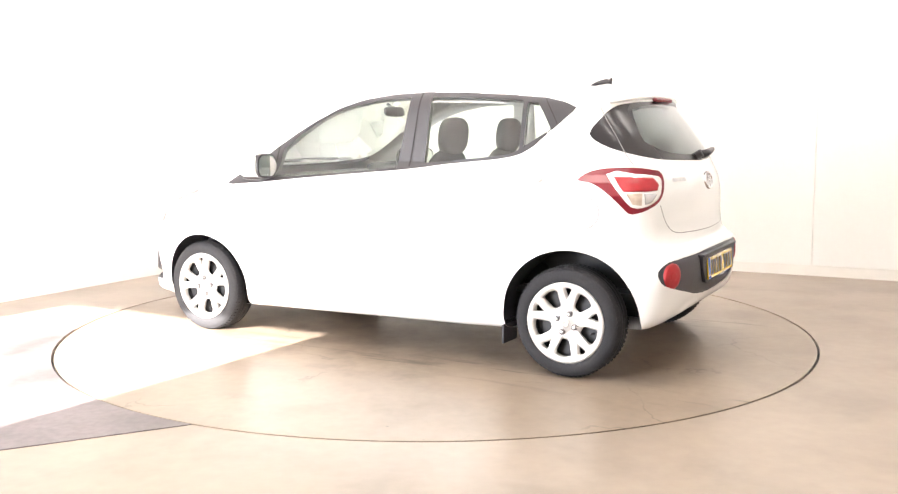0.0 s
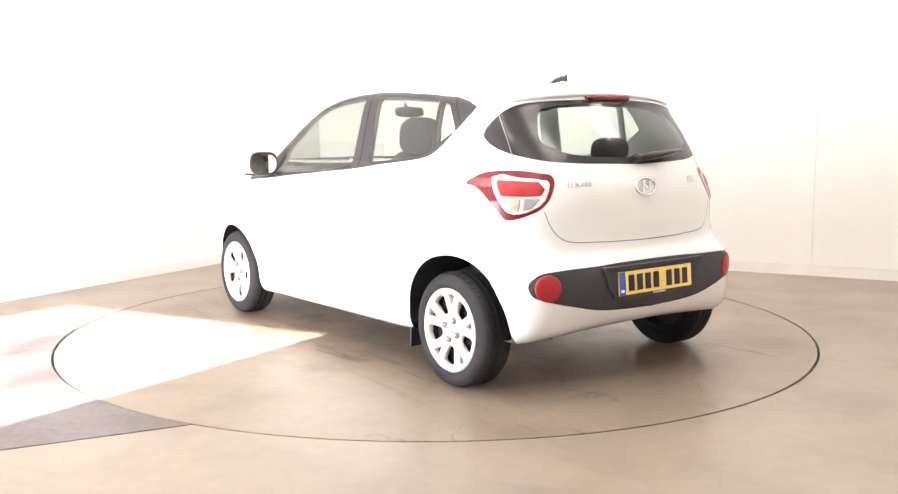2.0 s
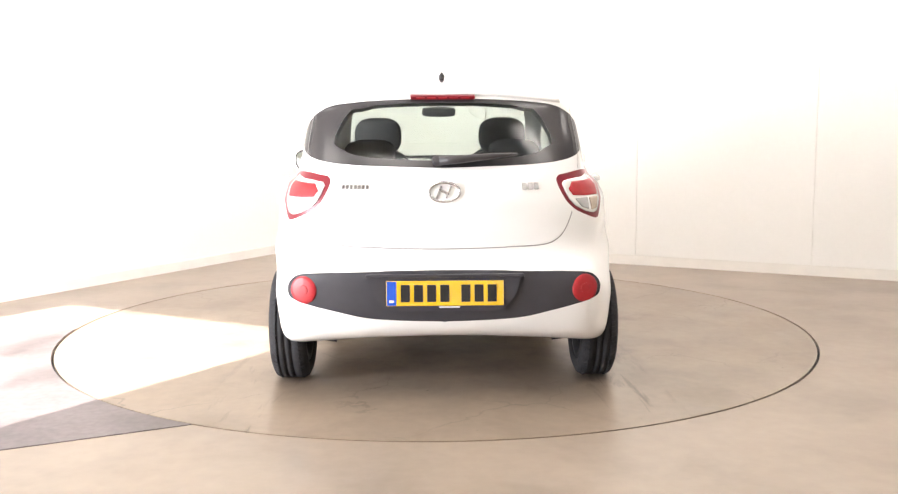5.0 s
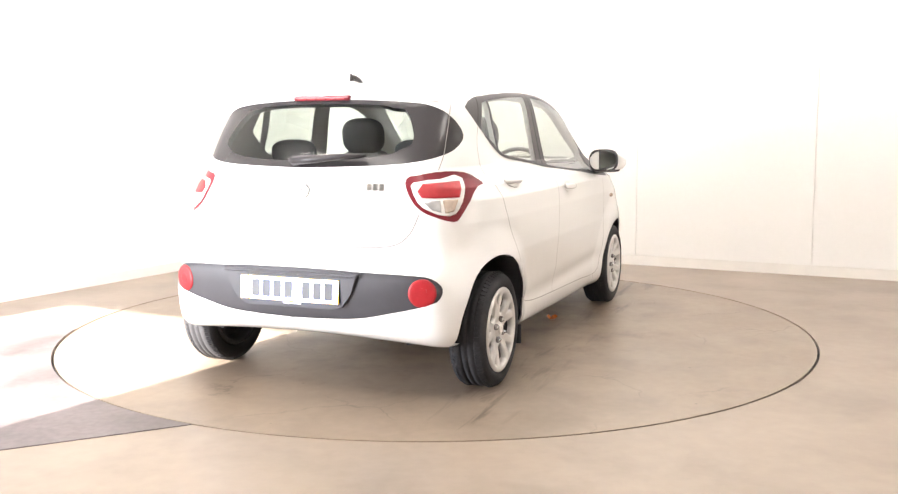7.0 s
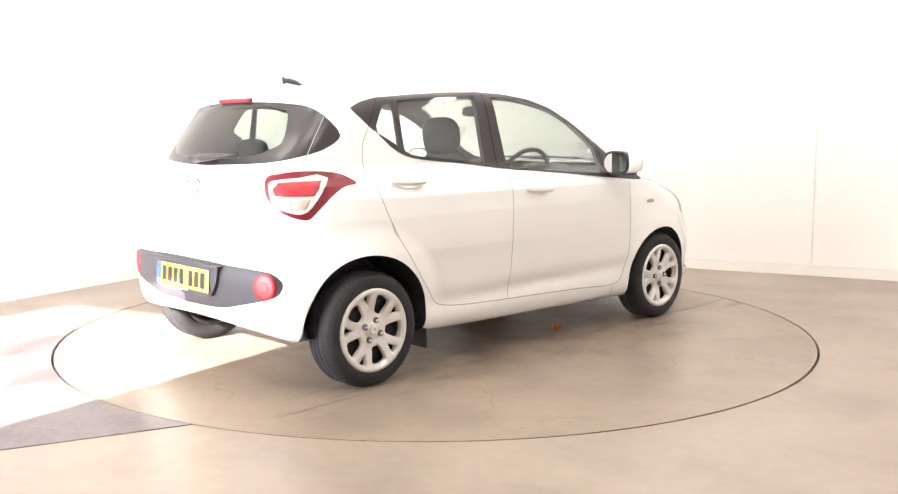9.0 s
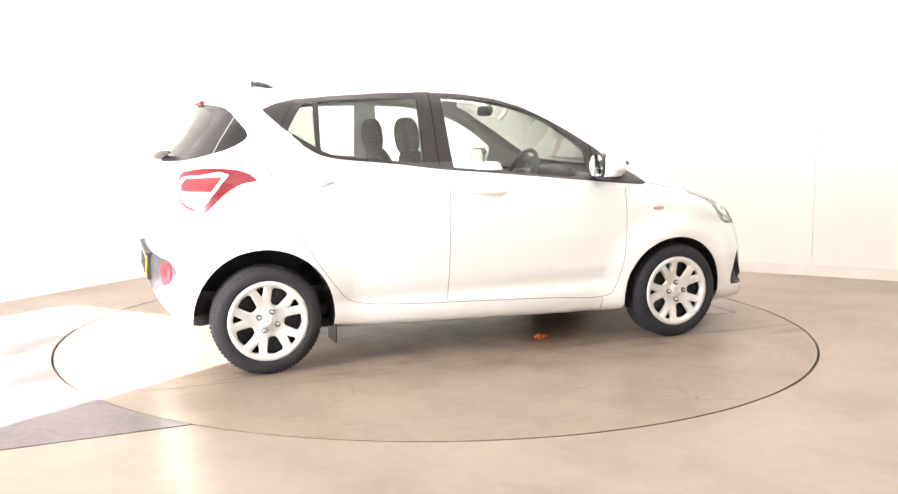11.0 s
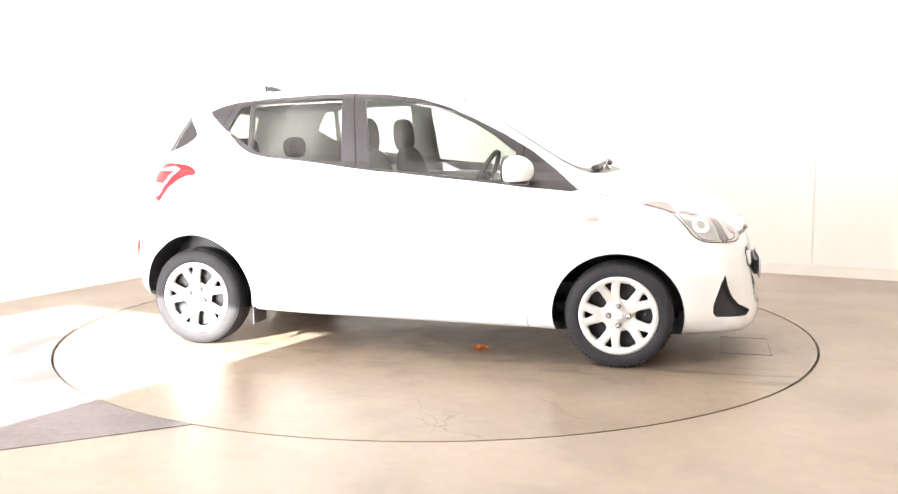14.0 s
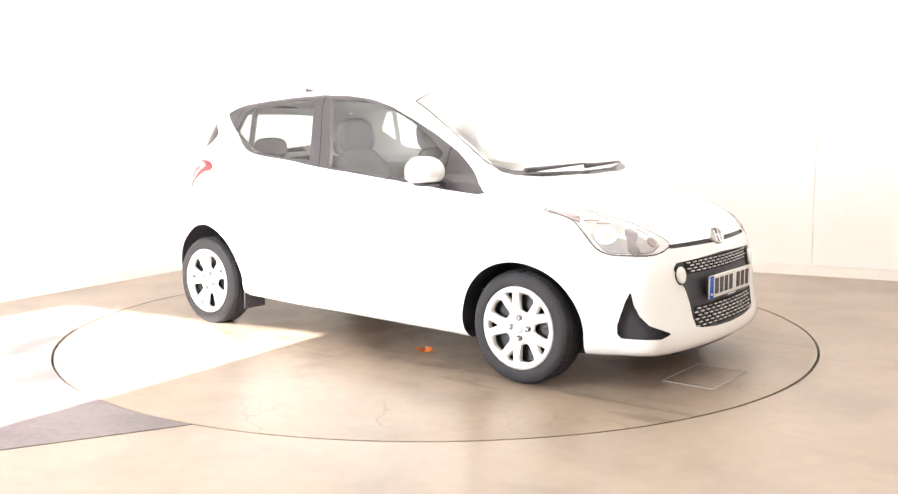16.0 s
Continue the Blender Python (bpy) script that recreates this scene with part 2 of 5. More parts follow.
def tube(bm, points, radius, steps=8, flat=1.0):
    pts = [Vector(p) for p in points]
    rings = []
    for i, p in enumerate(pts):
        d = (pts[min(i + 1, len(pts) - 1)] - pts[max(i - 1, 0)]).normalized()
        s = d.cross(Vector((0, 0, 1)))
        s = s.normalized() if s.length > 1e-4 else Vector((1, 0, 0))
        u = s.cross(d).normalized()
        r = radius[i] if isinstance(radius, (list, tuple)) else radius
        rings.append([bm.verts.new(p + s * (r * math.cos(2 * math.pi * k / steps)) + u * (r * flat * math.sin(2 * math.pi * k / steps))) for k in range(steps)])
    for a, b in zip(rings, rings[1:]):
        for k in range(steps):
            bm.faces.new((a[k], a[(k + 1) % steps], b[(k + 1) % steps], b[k]))
    bm.faces.new(rings[0][::-1])
    bm.faces.new(rings[-1])
    return bm


def blob(bm, size, m=Matrix(), power=2.6, u=18, v=12):
    """A rounded block (superellipsoid)."""
    def f(c):
        return math.copysign(abs(c) ** (2 / power), c)
    rows = []
    for j in range(1, v):
        b = -math.pi / 2 + math.pi * j / v
        rows.append([bm.verts.new(m @ Vector((size[0] / 2 * f(math.cos(b)) * f(math.cos(2 * math.pi * i / u)),
                                              size[1] / 2 * f(math.cos(b)) * f(math.sin(2 * math.pi * i / u)), size[2] / 2 * f(math.sin(b))))) for i in range(u)])
    lo, hi = bm.verts.new(m @ Vector((0, 0, -size[2] / 2))), bm.verts.new(m @ Vector((0, 0, size[2] / 2)))
    for a, b in zip(rows, rows[1:]):
        for i in range(u):
            bm.faces.new((a[i], a[(i + 1) % u], b[(i + 1) % u], b[i]))
    for i in range(u):
        bm.faces.new((lo, rows[0][(i + 1) % u], rows[0][i]))
        bm.faces.new((hi, rows[-1][i], rows[-1][(i + 1) % u]))
    return bm


# ---- the room ----
CORNER = Vector((-1.223, 4.168, 0))
LEFT = Vector((-0.511, -0.8596, 0))       # along the side wall, away from the corner
RIGHT = Vector((0.8834, -0.4686, 0))      # along the panelled wall
CEILING = 4.65
DOOR_A, DOOR_B = Vector((-5.205, -3.152, 0)), Vector((-3.25, -4.20, 0))
DOOR_TOP = 4.91 * math.tan(radians(SUN_HEIGHT))
DOOR_WAY = (DOOR_B - DOOR_A).normalized()


def wall_run(name, a, b, z0, z1, thick, side, label, mat="wall"):
    """A wall from a to b; side +1 puts the thickness to the left of the way."""
    d = (b - a).normalized()
    n = Vector((-d.y, d.x, 0)) * side * thick
    bm = bmesh.new()
    prism(bm, [(a.x, a.y), (b.x, b.y), (b.x + n.x, b.y + n.y), (a.x + n.x, a.y + n.y)], z0, z1)
    ob = part(name, bm, M[mat], None)
    return tagged(ob, label, "wall", kind="structure")


def line_meet(p, d, q, e):
    k = ((q.x - p.x) * e.y - (q.y - p.y) * e.x) / (d.x * e.y - d.y * e.x)
    return p + d * k


left_end = line_meet(CORNER, LEFT, DOOR_A, DOOR_WAY)
right_end = CORNER + RIGHT * 9.2
stub = DOOR_B + DOOR_WAY * 0.62
back_corner = stub + LEFT * 3.6
far_back = right_end + (back_corner - stub).normalized() * 9.0
back_way = (far_back - back_corner).normalized()
far_back = line_meet(right_end, LEFT, back_corner, RIGHT)
wall_west = wall_run("wall_west", CORNER - LEFT * 0.2, left_end, 0, CEILING, 0.2, -1, "plain white painted side wall")
wall_east_core = wall_run("wall_north", CORNER, right_end, 0, CEILING, 0.2, 1, "white panelled wall with fine upright joints")
wall_run("wall_door_side", left_end - DOOR_WAY * 0.2, DOOR_A, 0, CEILING, 0.2, -1, "white painted wall beside the open doorway")
wall_run("wall_door_end", DOOR_B, stub, 0, CEILING, 0.2, -1, "white painted wall beside the open doorway")
wall_run("wall_door_head", DOOR_A, DOOR_B, DOOR_TOP, CEILING, 0.2, -1, "white painted wall above the open doorway")
wall_run("wall_south_west", stub, back_corner, 0, CEILING, 0.2, -1, "plain white painted wall")
wall_run("wall_south", back_corner, far_back, 0, CEILING, 0.2, -1, "plain white painted wall behind the camera")
wall_run("wall_east", far_back, right_end, 0, CEILING, 0.2, -1, "plain white painted end wall")

# wall panels with upright joints
PANEL = 1.49
first = 3.42 - 2 * PANEL
panel_n = Vector((RIGHT.y, -RIGHT.x, 0)) * 0.012
bounds = [0.0] + [first + PANEL * i for i in range(7) if first + PANEL * i > 0.1] + [9.2]
for s0, s1 in zip(bounds, bounds[1:]):
    a, b = CORNER + RIGHT * (s0 + 0.002), CORNER + RIGHT * (s1 - 0.002)
    bm = bmesh.new()
    prism(bm, [(a.x, a.y), (a.x + panel_n.x, a.y + panel_n.y), (b.x + panel_n.x, b.y + panel_n.y), (b.x, b.y)], 0.09, CEILING)
    part("wall_panel", bm, M["wall"], wall_east_core)


def skirting(name, a, b, n, h, thick, z0=0.0):
    bm = bmesh.new()
    prism(bm, [(a.x, a.y), (a.x + n.x * thick, a.y + n.y * thick), (b.x + n.x * thick, b.y + n.y * thick), (b.x, b.y)], z0, h)
    bmesh.ops.bevel(bm, geom=[e for e in bm.edges if abs(e.verts[0].co.z - h) < 1e-5 and abs(e.verts[1].co.z - h) < 1e-5], offset=0.006, segments=2, affect="EDGES")
    return tagged(part(name, bm, M["skirting"], None), "low white skirting board along the wall foot", "skirting", kind="structure")


skirting("baseboard_north", CORNER, right_end, Vector((RIGHT.y, -RIGHT.x, 0)), 0.085, 0.022)
skirting("baseboard_west", CORNER, left_end, Vector((-LEFT.y, LEFT.x, 0)), 0.085, 0.022)

# a faint scuff on the side wall
side_n = Vector((-LEFT.y, LEFT.x, 0))
mid = CORNER + LEFT * 3.20 + side_n * 0.001
scuff = part("scuff", box(bmesh.new(), (0.46, 0.003, 0.007), pose(mid.x, mid.y, 0.975, 0, 0, math.degrees(math.atan2(LEFT.y, LEFT.x))), 0.001), M["scuff"], wall_west)

# ceiling with its lamps
bm = bmesh.new()
prism(bm, [(p.x, p.y) for p in (CORNER - LEFT * 0.2 - RIGHT * 0.2, right_end - LEFT * 0.2 + RIGHT * 0.2, far_back + LEFT * 0.2 + RIGHT * 0.2,
                                back_corner + LEFT * 0.2 - RIGHT * 0.2, stub - RIGHT * 0.2, DOOR_A - RIGHT * 0.4)], CEILING, CEILING + 0.15)
tagged(part("ceiling", bm, M["ceiling"], None), "plain pale ceiling", "ceiling", kind="structure")


def ceiling_light():
    root = new("ceiling_light")
    tagged(root, "long white ceiling light with a glowing diffuser", "ceiling light", "ceiling lights")
    part("housing", box(bmesh.new(), (1.62, 0.52, 0.05), pose(0, 0, -0.025), 0.01), M["housing"], root)
    part("diffuser", box(bmesh.new(), (1.56, 0.46, 0.02), pose(0, 0, -0.062), 0.004), M["lamp"], root)
    return root


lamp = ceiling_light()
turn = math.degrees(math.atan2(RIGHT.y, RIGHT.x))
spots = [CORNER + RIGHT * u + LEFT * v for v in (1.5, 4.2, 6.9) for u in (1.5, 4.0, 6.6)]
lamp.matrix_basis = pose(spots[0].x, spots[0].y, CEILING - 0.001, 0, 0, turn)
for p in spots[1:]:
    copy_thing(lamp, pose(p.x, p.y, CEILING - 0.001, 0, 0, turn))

# floor with the round pit of the turntable, the grey drive, and the ground outside
RING, GAP = 2.238, 0.014


def ring_floor(name, mat, label):
    n = 256
    bm = bmesh.new()
    inner = [bm.verts.new(((RING + GAP) * math.cos(2 * math.pi * i / n), (RING + GAP) * math.sin(2 * math.pi * i / n), 0)) for i in range(n)]
    low = [bm.verts.new((v.co.x, v.co.y, -0.10)) for v in inner]
    outer = [bm.verts.new((40 * math.cos(2 * math.pi * i / n), 40 * math.sin(2 * math.pi * i / n), 0)) for i in range(n)]
    far = [bm.verts.new((900 * math.cos(2 * math.pi * i / n), 900 * math.sin(2 * math.pi * i / n), 0)) for i in range(n)]
    for i in range(n):
        j = (i + 1) % n
        bm.faces.new((inner[i], outer[i], outer[j], inner[j]))
        bm.faces.new((outer[i], far[i], far[j], outer[j]))
        bm.faces.new((low[i], inner[i], inner[j], low[j]))
    bm.faces.new(low)
    ob = part(name, bm, M[mat], None)
    return tagged(ob, label, "floor", kind="structure")


ring_floor("floor", "floor", "tan sealed concrete floor with a soft gloss")


def drive_strip():
    """Grey worn strip of floor that leads in from the doorway to the turntable."""
    a0, a1 = Vector((-2.254, -0.062)), Vector((-1.034, -2.005))
    w0, w1 = (Vector((-2.646, -0.211)) - a0).normalized(), (Vector((-1.692, -2.304)) - a1).normalized()
    t0, t1 = math.atan2(a0.y, a0.x) % (2 * math.pi), math.atan2(a1.y, a1.x) % (2 * math.pi)
    arc = [((RING + GAP + 0.001) * math.cos(t0 + (t1 - t0) * i / 40), (RING + GAP + 0.001) * math.sin(t0 + (t1 - t0) * i / 40)) for i in range(41)]
    b0, b1 = a0 + w0 * 2.75, a1 + w1 * 3.3
    bm = bmesh.new()
    prism(bm, [*arc, (b1.x, b1.y), (b0.x, b0.y)], -0.02, 0.004)
    ob = part("floor_drive", bm, M["drive"], None)
    tagged(ob, "worn grey concrete strip leading to the turntable", "floor", kind="structure")


drive_strip()


def outside_ground():
    bm = bmesh.new()
    n = Vector((DOOR_WAY.y, -DOOR_WAY.x, 0))
    a, b = DOOR_A - DOOR_WAY * 0.1 + n * 0.21, DOOR_B + DOOR_WAY * 0.1 + n * 0.21
    pts = [a, b, b + n * 14 + DOOR_WAY * 1, a + n * 14 - DOOR_WAY * 12]
    prism(bm, [(p.x, p.y) for p in pts], -0.02, 0.004)
    tagged(part("ground", bm, M["outside"], None), "sunlit pale concrete yard outside the door", "ground", kind="structure")


outside_ground()


def turntable():
    n = 192
    bm = bmesh.new()
    prism(bm, [(RING * math.cos(2 * math.pi * i / n), RING * math.sin(2 * math.pi * i / n)) for i in range(n)], -0.06, 0.0)
    bmesh.ops.bevel(bm, geom=[e for e in bm.edges if e.verts[0].co.z > -0.01 and e.verts[1].co.z > -0.01], offset=0.004, segments=2, affect="EDGES")
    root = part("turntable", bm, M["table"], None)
    tagged(root, "round tan concrete turntable set flush in the floor", "turntable")
    part("edge_seal", revolve(bmesh.new(), [(RING + 0.0015, -0.012), (RING + GAP - 0.0015, -0.012), (RING + GAP - 0.0015, -0.03), (RING + 0.0015, -0.03)], 192), M["gap"], root, "dark gap round the rim")
    return root


table = turntable()


# ---- car body surface ----
# centre line of the car seen from the side: (x, z), x forward from mid wheelbase
PROFILE = [(-1.45, 0.285), (-1.62, 0.292), (-1.69, 0.34), (-1.725, 0.48), (-1.72, 0.60), (-1.675, 0.66), (-1.665, 0.80),
           (-1.655, 0.95), (-1.605, 1.07), (-1.50, 1.23), (-1.40, 1.36), (-1.375, 1.405), (-1.28, 1.43), (-1.0, 1.462),
           (-0.6, 1.486), (-0.2, 1.492), (0.1, 1.475), (0.32, 1.42), (0.62, 1.26), (0.92, 1.085), (1.08, 0.995),
           (1.2, 0.97), (1.4, 0.925), (1.6, 0.86), (1.74, 0.785), (1.82, 0.71), (1.865, 0.62), (1.89, 0.50), (1.91, 0.36),
           (1.93, 0.24), (1.91, 0.185), (1.75, 0.165), (1.2, 0.165), (0.0, 0.178), (-0.9, 0.20), (-1.3, 0.25)]


def catmull(points, steps, closed=True):
    p = np.array(points, float)
    n = len(p)
    out = []
    for i in range(n if closed else n - 1):
        a, b, c, d = (p[(i + k) % n] if closed else p[min(max(i + k, 0), n - 1)] for k in (-1, 0, 1, 2))
        t = np.linspace(0, 1, steps, endpoint=False)[:, None]
        l1, l2, l3 = np.linalg.norm(b - a) ** .5 + 1e-6, np.linalg.norm(c - b) ** .5 + 1e-6, np.linalg.norm(d - c) ** .5 + 1e-6
        m1 = (c - b) + l2 * ((b - a) / l1 - (c - a) / (l1 + l2))
        m2 = (c - b) + l2 * ((d - c) / l3 - (d - b) / (l2 + l3))
        out.append((2 * t**3 - 3 * t**2 + 1) * b + (t**3 - 2 * t**2 + t) * m1 + (-2 * t**3 + 3 * t**2) * c + (t**3 - t**2) * m2)
    if not closed:
        out.append(p[-1:])
    return np.concatenate(out)


def inside(poly, u, v):
    r = np.zeros(np.shape(u), bool)
    n = len(poly)
    for i in range(n):
        (x1, y1), (x2, y2) = poly[i], poly[(i + 1) % n]
        if y1 != y2:
            r ^= ((y1 > v) != (y2 > v)) & (u < (x2 - x1) * (v - y1) / (y2 - y1) + x1)
    return r


def nearest(poly, u, v):
    """Distance to, and nearest point of, a closed outline."""
    best, bu, bv = np.full(np.shape(u), 1e9), np.zeros(np.shape(u)), np.zeros(np.shape(u))
    n = len(poly)
    for i in range(n):
        (x1, y1), (x2, y2) = poly[i], poly[(i + 1) % n]
        dx, dy = x2 - x1, y2 - y1
        k = np.clip(((u - x1) * dx + (v - y1) * dy) / (dx * dx + dy * dy + 1e-12), 0, 1)
        px, py = x1 + k * dx, y1 + k * dy
        d = np.hypot(u - px, v - py)
        m = d < best
        best, bu, bv = np.where(m, d, best), np.where(m, px, bu), np.where(m, py, bv)
    return best, bu, bv


def smax(a, b, k):
    h = np.maximum(k - np.abs(a - b), 0) / k
    return np.maximum(a, b) + h * h * h * k / 6


GX0, GZ0, GS = -2.6, -0.5, 0.01
_pr = catmull(PROFILE, 8)
_gx, _gz = np.meshgrid(GX0 + GS * np.arange(530), GZ0 + GS * np.arange(270), indexing="ij")
_sd = nearest(_pr, _gx, _gz)[0] * np.where(inside(_pr, _gx, _gz), -1, 1)


def profile_distance(x, z):
    u, v = np.clip((x - GX0) / GS, 0, 527.9), np.clip((z - GZ0) / GS, 0, 267.9)
    i, j = u.astype(int), v.astype(int)
    u, v = u - i, v - j
    return (_sd[i, j] * (1 - u) + _sd[i + 1, j] * u) * (1 - v) + (_sd[i, j + 1] * (1 - u) + _sd[i + 1, j + 1] * u) * v


def ramp(x, a, b):
    k = np.clip((x - a) / (b - a), 0, 1)
    return k * k * (3 - 2 * k)


SIDE_Z = [0.0, 0.18, 0.30, 0.45, 0.62, 0.80, 0.90, 0.96, 1.00, 1.05, 1.20, 1.42, 1.60]
SIDE_Y = [0.77, 0.785, 0.80, 0.815, 0.830, 0.833, 0.825, 0.795, 0.752, 0.726, 0.698, 0.658, 0.62]


def half_width(x, z):
    w = np.interp(z, SIDE_Z, SIDE_Y)
    up = ramp(z, 0.9, 1.3)
    mid = ramp(z, 0.45, 0.70)
    w = w - (1 - up) * ((0.30 + 0.20 * mid) * np.maximum(0, x - 1.12) ** 2 + (0.17 + 0.16 * mid) * np.maximum(0, -x - 0.9) ** 2)
    w = w - up * (0.10 * np.maximum(0, x - 0.2) ** 2 + 0.045 * np.maximum(0, -x - 0.3) ** 2)
    # flares round the wheels
    for cx in (-1.1925, 1.1975):
        r = np.hypot(x - cx, z - 0.285)
        w = w + 0.026 * (1 - ramp(r, 0.33, 0.50)) * ramp(z, 0.1, 0.25)
    # sculpted line along the lower doors
    return w - 0.012 * np.exp(-((z - 0.36 - 0.02 * x) / 0.05) ** 2) * ramp(np.abs(x - 0.0), 0.95, 0.75)


def body(x, y, z):
    a = np.abs(y)
    rear, front = 1 - ramp(x, -1.1, -0.5), ramp(x, 0.0, 0.8)
    low = 1 - ramp(z, 0.55, 0.75)
    screen = ramp(x, 0.1, 0.5) * (1 - ramp(x, 1.0, 1.3))
    xb = x - rear * (1 - 0.45 * low) * (0.18 * a**2 + 0.22 * a**4) + front * (0.18 * a**2 + 0.20 * a**4) * (1 - 0.45 * screen)
    zb = z + (0.15 - 0.05 * front - 0.08 * screen) * a**2 * ramp(z, 0.55, 0.85) + 0.09 * (1 - ramp(x, -1.55, -1.25)) * (1 - ramp(z, 0.30, 0.50)) * a**2
    return smax(profile_distance(xb, zb), (a - half_width(x, z)) * 0.96, 0.13)


def gradient(x, y, z, h=2e-3):
    g = np.stack([body(x + h, y, z) - body(x - h, y, z), body(x, y + h, z) - body(x, y - h, z), body(x, y, z + h) - body(x, y, z - h)], -1) / (2 * h)
    return g


def settle_on(p, rounds=3, lift=0.0):
    """Move points onto the body surface (or lift metres off it) along its gradient."""
    for _ in range(rounds):
        g = gradient(p[:, 0], p[:, 1], p[:, 2])
        f = body(p[:, 0], p[:, 1], p[:, 2]) - lift
        p = p - g * np.clip(f / np.maximum((g * g).sum(1), 0.05), -0.05, 0.05)[:, None]
    return p


def net(h=0.0125):
    """A quad mesh of the body surface: vertices, quads."""
    lo = np.array([-1.86, -0.98, 0.05])
    n = (int(3.95 / h), 2 * int(0.98 / h) + 1, int(1.55 / h))
    ax = [lo[0] + h * np.arange(n[0]), h * (np.arange(n[1]) - n[1] // 2) + h * 0.5, lo[2] + h * np.arange(n[2])]
    g = np.meshgrid(*ax, indexing="ij")
    s = body(*g) < 0
    c = s[:-1, :-1, :-1].astype(np.int8)
    for d in ((1, 0, 0), (0, 1, 0), (0, 0, 1), (1, 1, 0), (1, 0, 1), (0, 1, 1), (1, 1, 1)):
        c = c + s[d[0]:n[0] - 1 + d[0], d[1]:n[1] - 1 + d[1], d[2]:n[2] - 1 + d[2]]
    act = (c > 0) & (c < 8)
    idx = np.full(act.shape, -1)
    idx[act] = np.arange(act.sum())
    ii = np.argwhere(act)
    p = np.stack([ax[k][ii[:, k]] + h / 2 for k in range(3)], 1)
    quads = []
    for k in range(3):
        a, b = [(1, 2), (2, 0), (0, 1)][k]
        e = np.argwhere(np.take(s, range(n[k] - 1), k) != np.take(s, range(1, n[k]), k))
        e = e[(e[:, a] > 0) & (e[:, b] > 0) & (e[:, a] < n[a] - 1) & (e[:, b] < n[b] - 1)]
        def cell(da, db):
            q = e.copy()
            q[:, a] += da
            q[:, b] += db
            return idx[q[:, 0], q[:, 1], q[:, 2]]
        f = np.stack([cell(-1, -1), cell(0, -1), cell(0, 0), cell(-1, 0)], 1)
        inward = s[e[:, 0], e[:, 1], e[:, 2]]
        f[~inward] = f[~inward][:, ::-1]
        quads.append(f)
    return settle_on(p, 4), np.concatenate(quads)


def rear_uv(p):
    return np.arctan2(np.abs(p[:, 1]), -0.7 - p[:, 0]) * 0.95, p[:, 2]


def front_uv(p):
    return np.arctan2(np.abs(p[:, 1]), p[:, 0] - 0.8) * 1.05, p[:, 2]


def side_uv(p):
    return p[:, 0], p[:, 2]


def top_uv(p):
    return p[:, 0], np.abs(p[:, 1])


UV = dict(rear=rear_uv, front=front_uv, side=side_uv, top=top_uv)


def put_uv(kind, p, u, v):
    """Points moved so that their coordinates of that kind are u, v."""
    q = p.copy()
    sg = np.where(p[:, 1] < 0, -1.0, 1.0)
    if kind == "side":
        q[:, 0], q[:, 2] = u, v
    elif kind == "top":
        q[:, 0], q[:, 1] = u, v * sg
    elif kind == "rear":
        r = np.hypot(p[:, 1], -0.7 - p[:, 0])
        q[:, 0], q[:, 1], q[:, 2] = -0.7 - r * np.cos(u / 0.95), r * np.sin(u / 0.95) * sg, v
    else:
        r = np.hypot(p[:, 1], p[:, 0] - 0.8)
        q[:, 0], q[:, 1], q[:, 2] = 0.8 + r * np.cos(u / 1.05), r * np.sin(u / 1.05) * sg, v
    return q


def where_ok(kind, p, n):
    if kind == "side":
        return (np.abs(n[:, 1]) > np.where(p[:, 2] > 0.85, 0.12, 0.30)) & (np.abs(p[:, 1]) > 0.45)
    if kind == "rear":
        return p[:, 0] < -0.98
    if kind == "front":
        return p[:, 0] > 1.12
    return (p[:, 2] > 0.68) & (n[:, 2] > 0.15)


def circle(u, v, ru, rv, n=28):
    return [(u + ru * math.cos(2 * math.pi * i / n), v + rv * math.sin(2 * math.pi * i / n)) for i in range(n)]


def bent(points, kind, steps=4):
    """An outline in degrees and metres, rounded through its points, in the surface's own coordinates."""
    k = dict(rear=0.95, front=1.05)[kind]
    return [(math.radians(a) * k, z) for a, z in catmull(points, steps)]


SIDE_WINDOWS = [(-1.155, 1.329), (-1.09, 1.358), (-0.996, 1.380), (-0.812, 1.398), (-0.505, 1.418), (-0.283, 1.424), (-0.073, 1.414), (0.113, 1.389),
                (0.269, 1.345), (0.425, 1.277), (0.583, 1.198), (0.738, 1.107), (0.886, 0.998), (0.995, 0.914), (0.96, 0.906),
                (0.733, 0.924), (0.419, 0.955), (0.108, 0.982), (-0.233, 1.013), (-0.509, 1.048), (-0.813, 1.081),
                (-0.889, 1.103), (-0.963, 1.149), (-1.066, 1.24), (-1.14, 1.307)]
FRONT_DOOR = [(-0.208, 1.02), (-0.211, 0.70), (-0.216, 0.30), (0.738, 0.271), (0.785, 0.295), (0.845, 0.468), (0.861, 0.686), (0.846, 0.895), (0.3, 0.975)]
REAR_DOOR = [(-0.208, 1.02), (-0.211, 0.70), (-0.216, 0.30), (-0.66, 0.322), (-0.76, 0.350), (-0.83, 0.420), (-1.022, 0.706), (-1.11, 0.90), (-1.135, 1.02),
             (-1.12, 1.15), (-1.066, 1.24), (-0.963, 1.149), (-0.813, 1.081)]
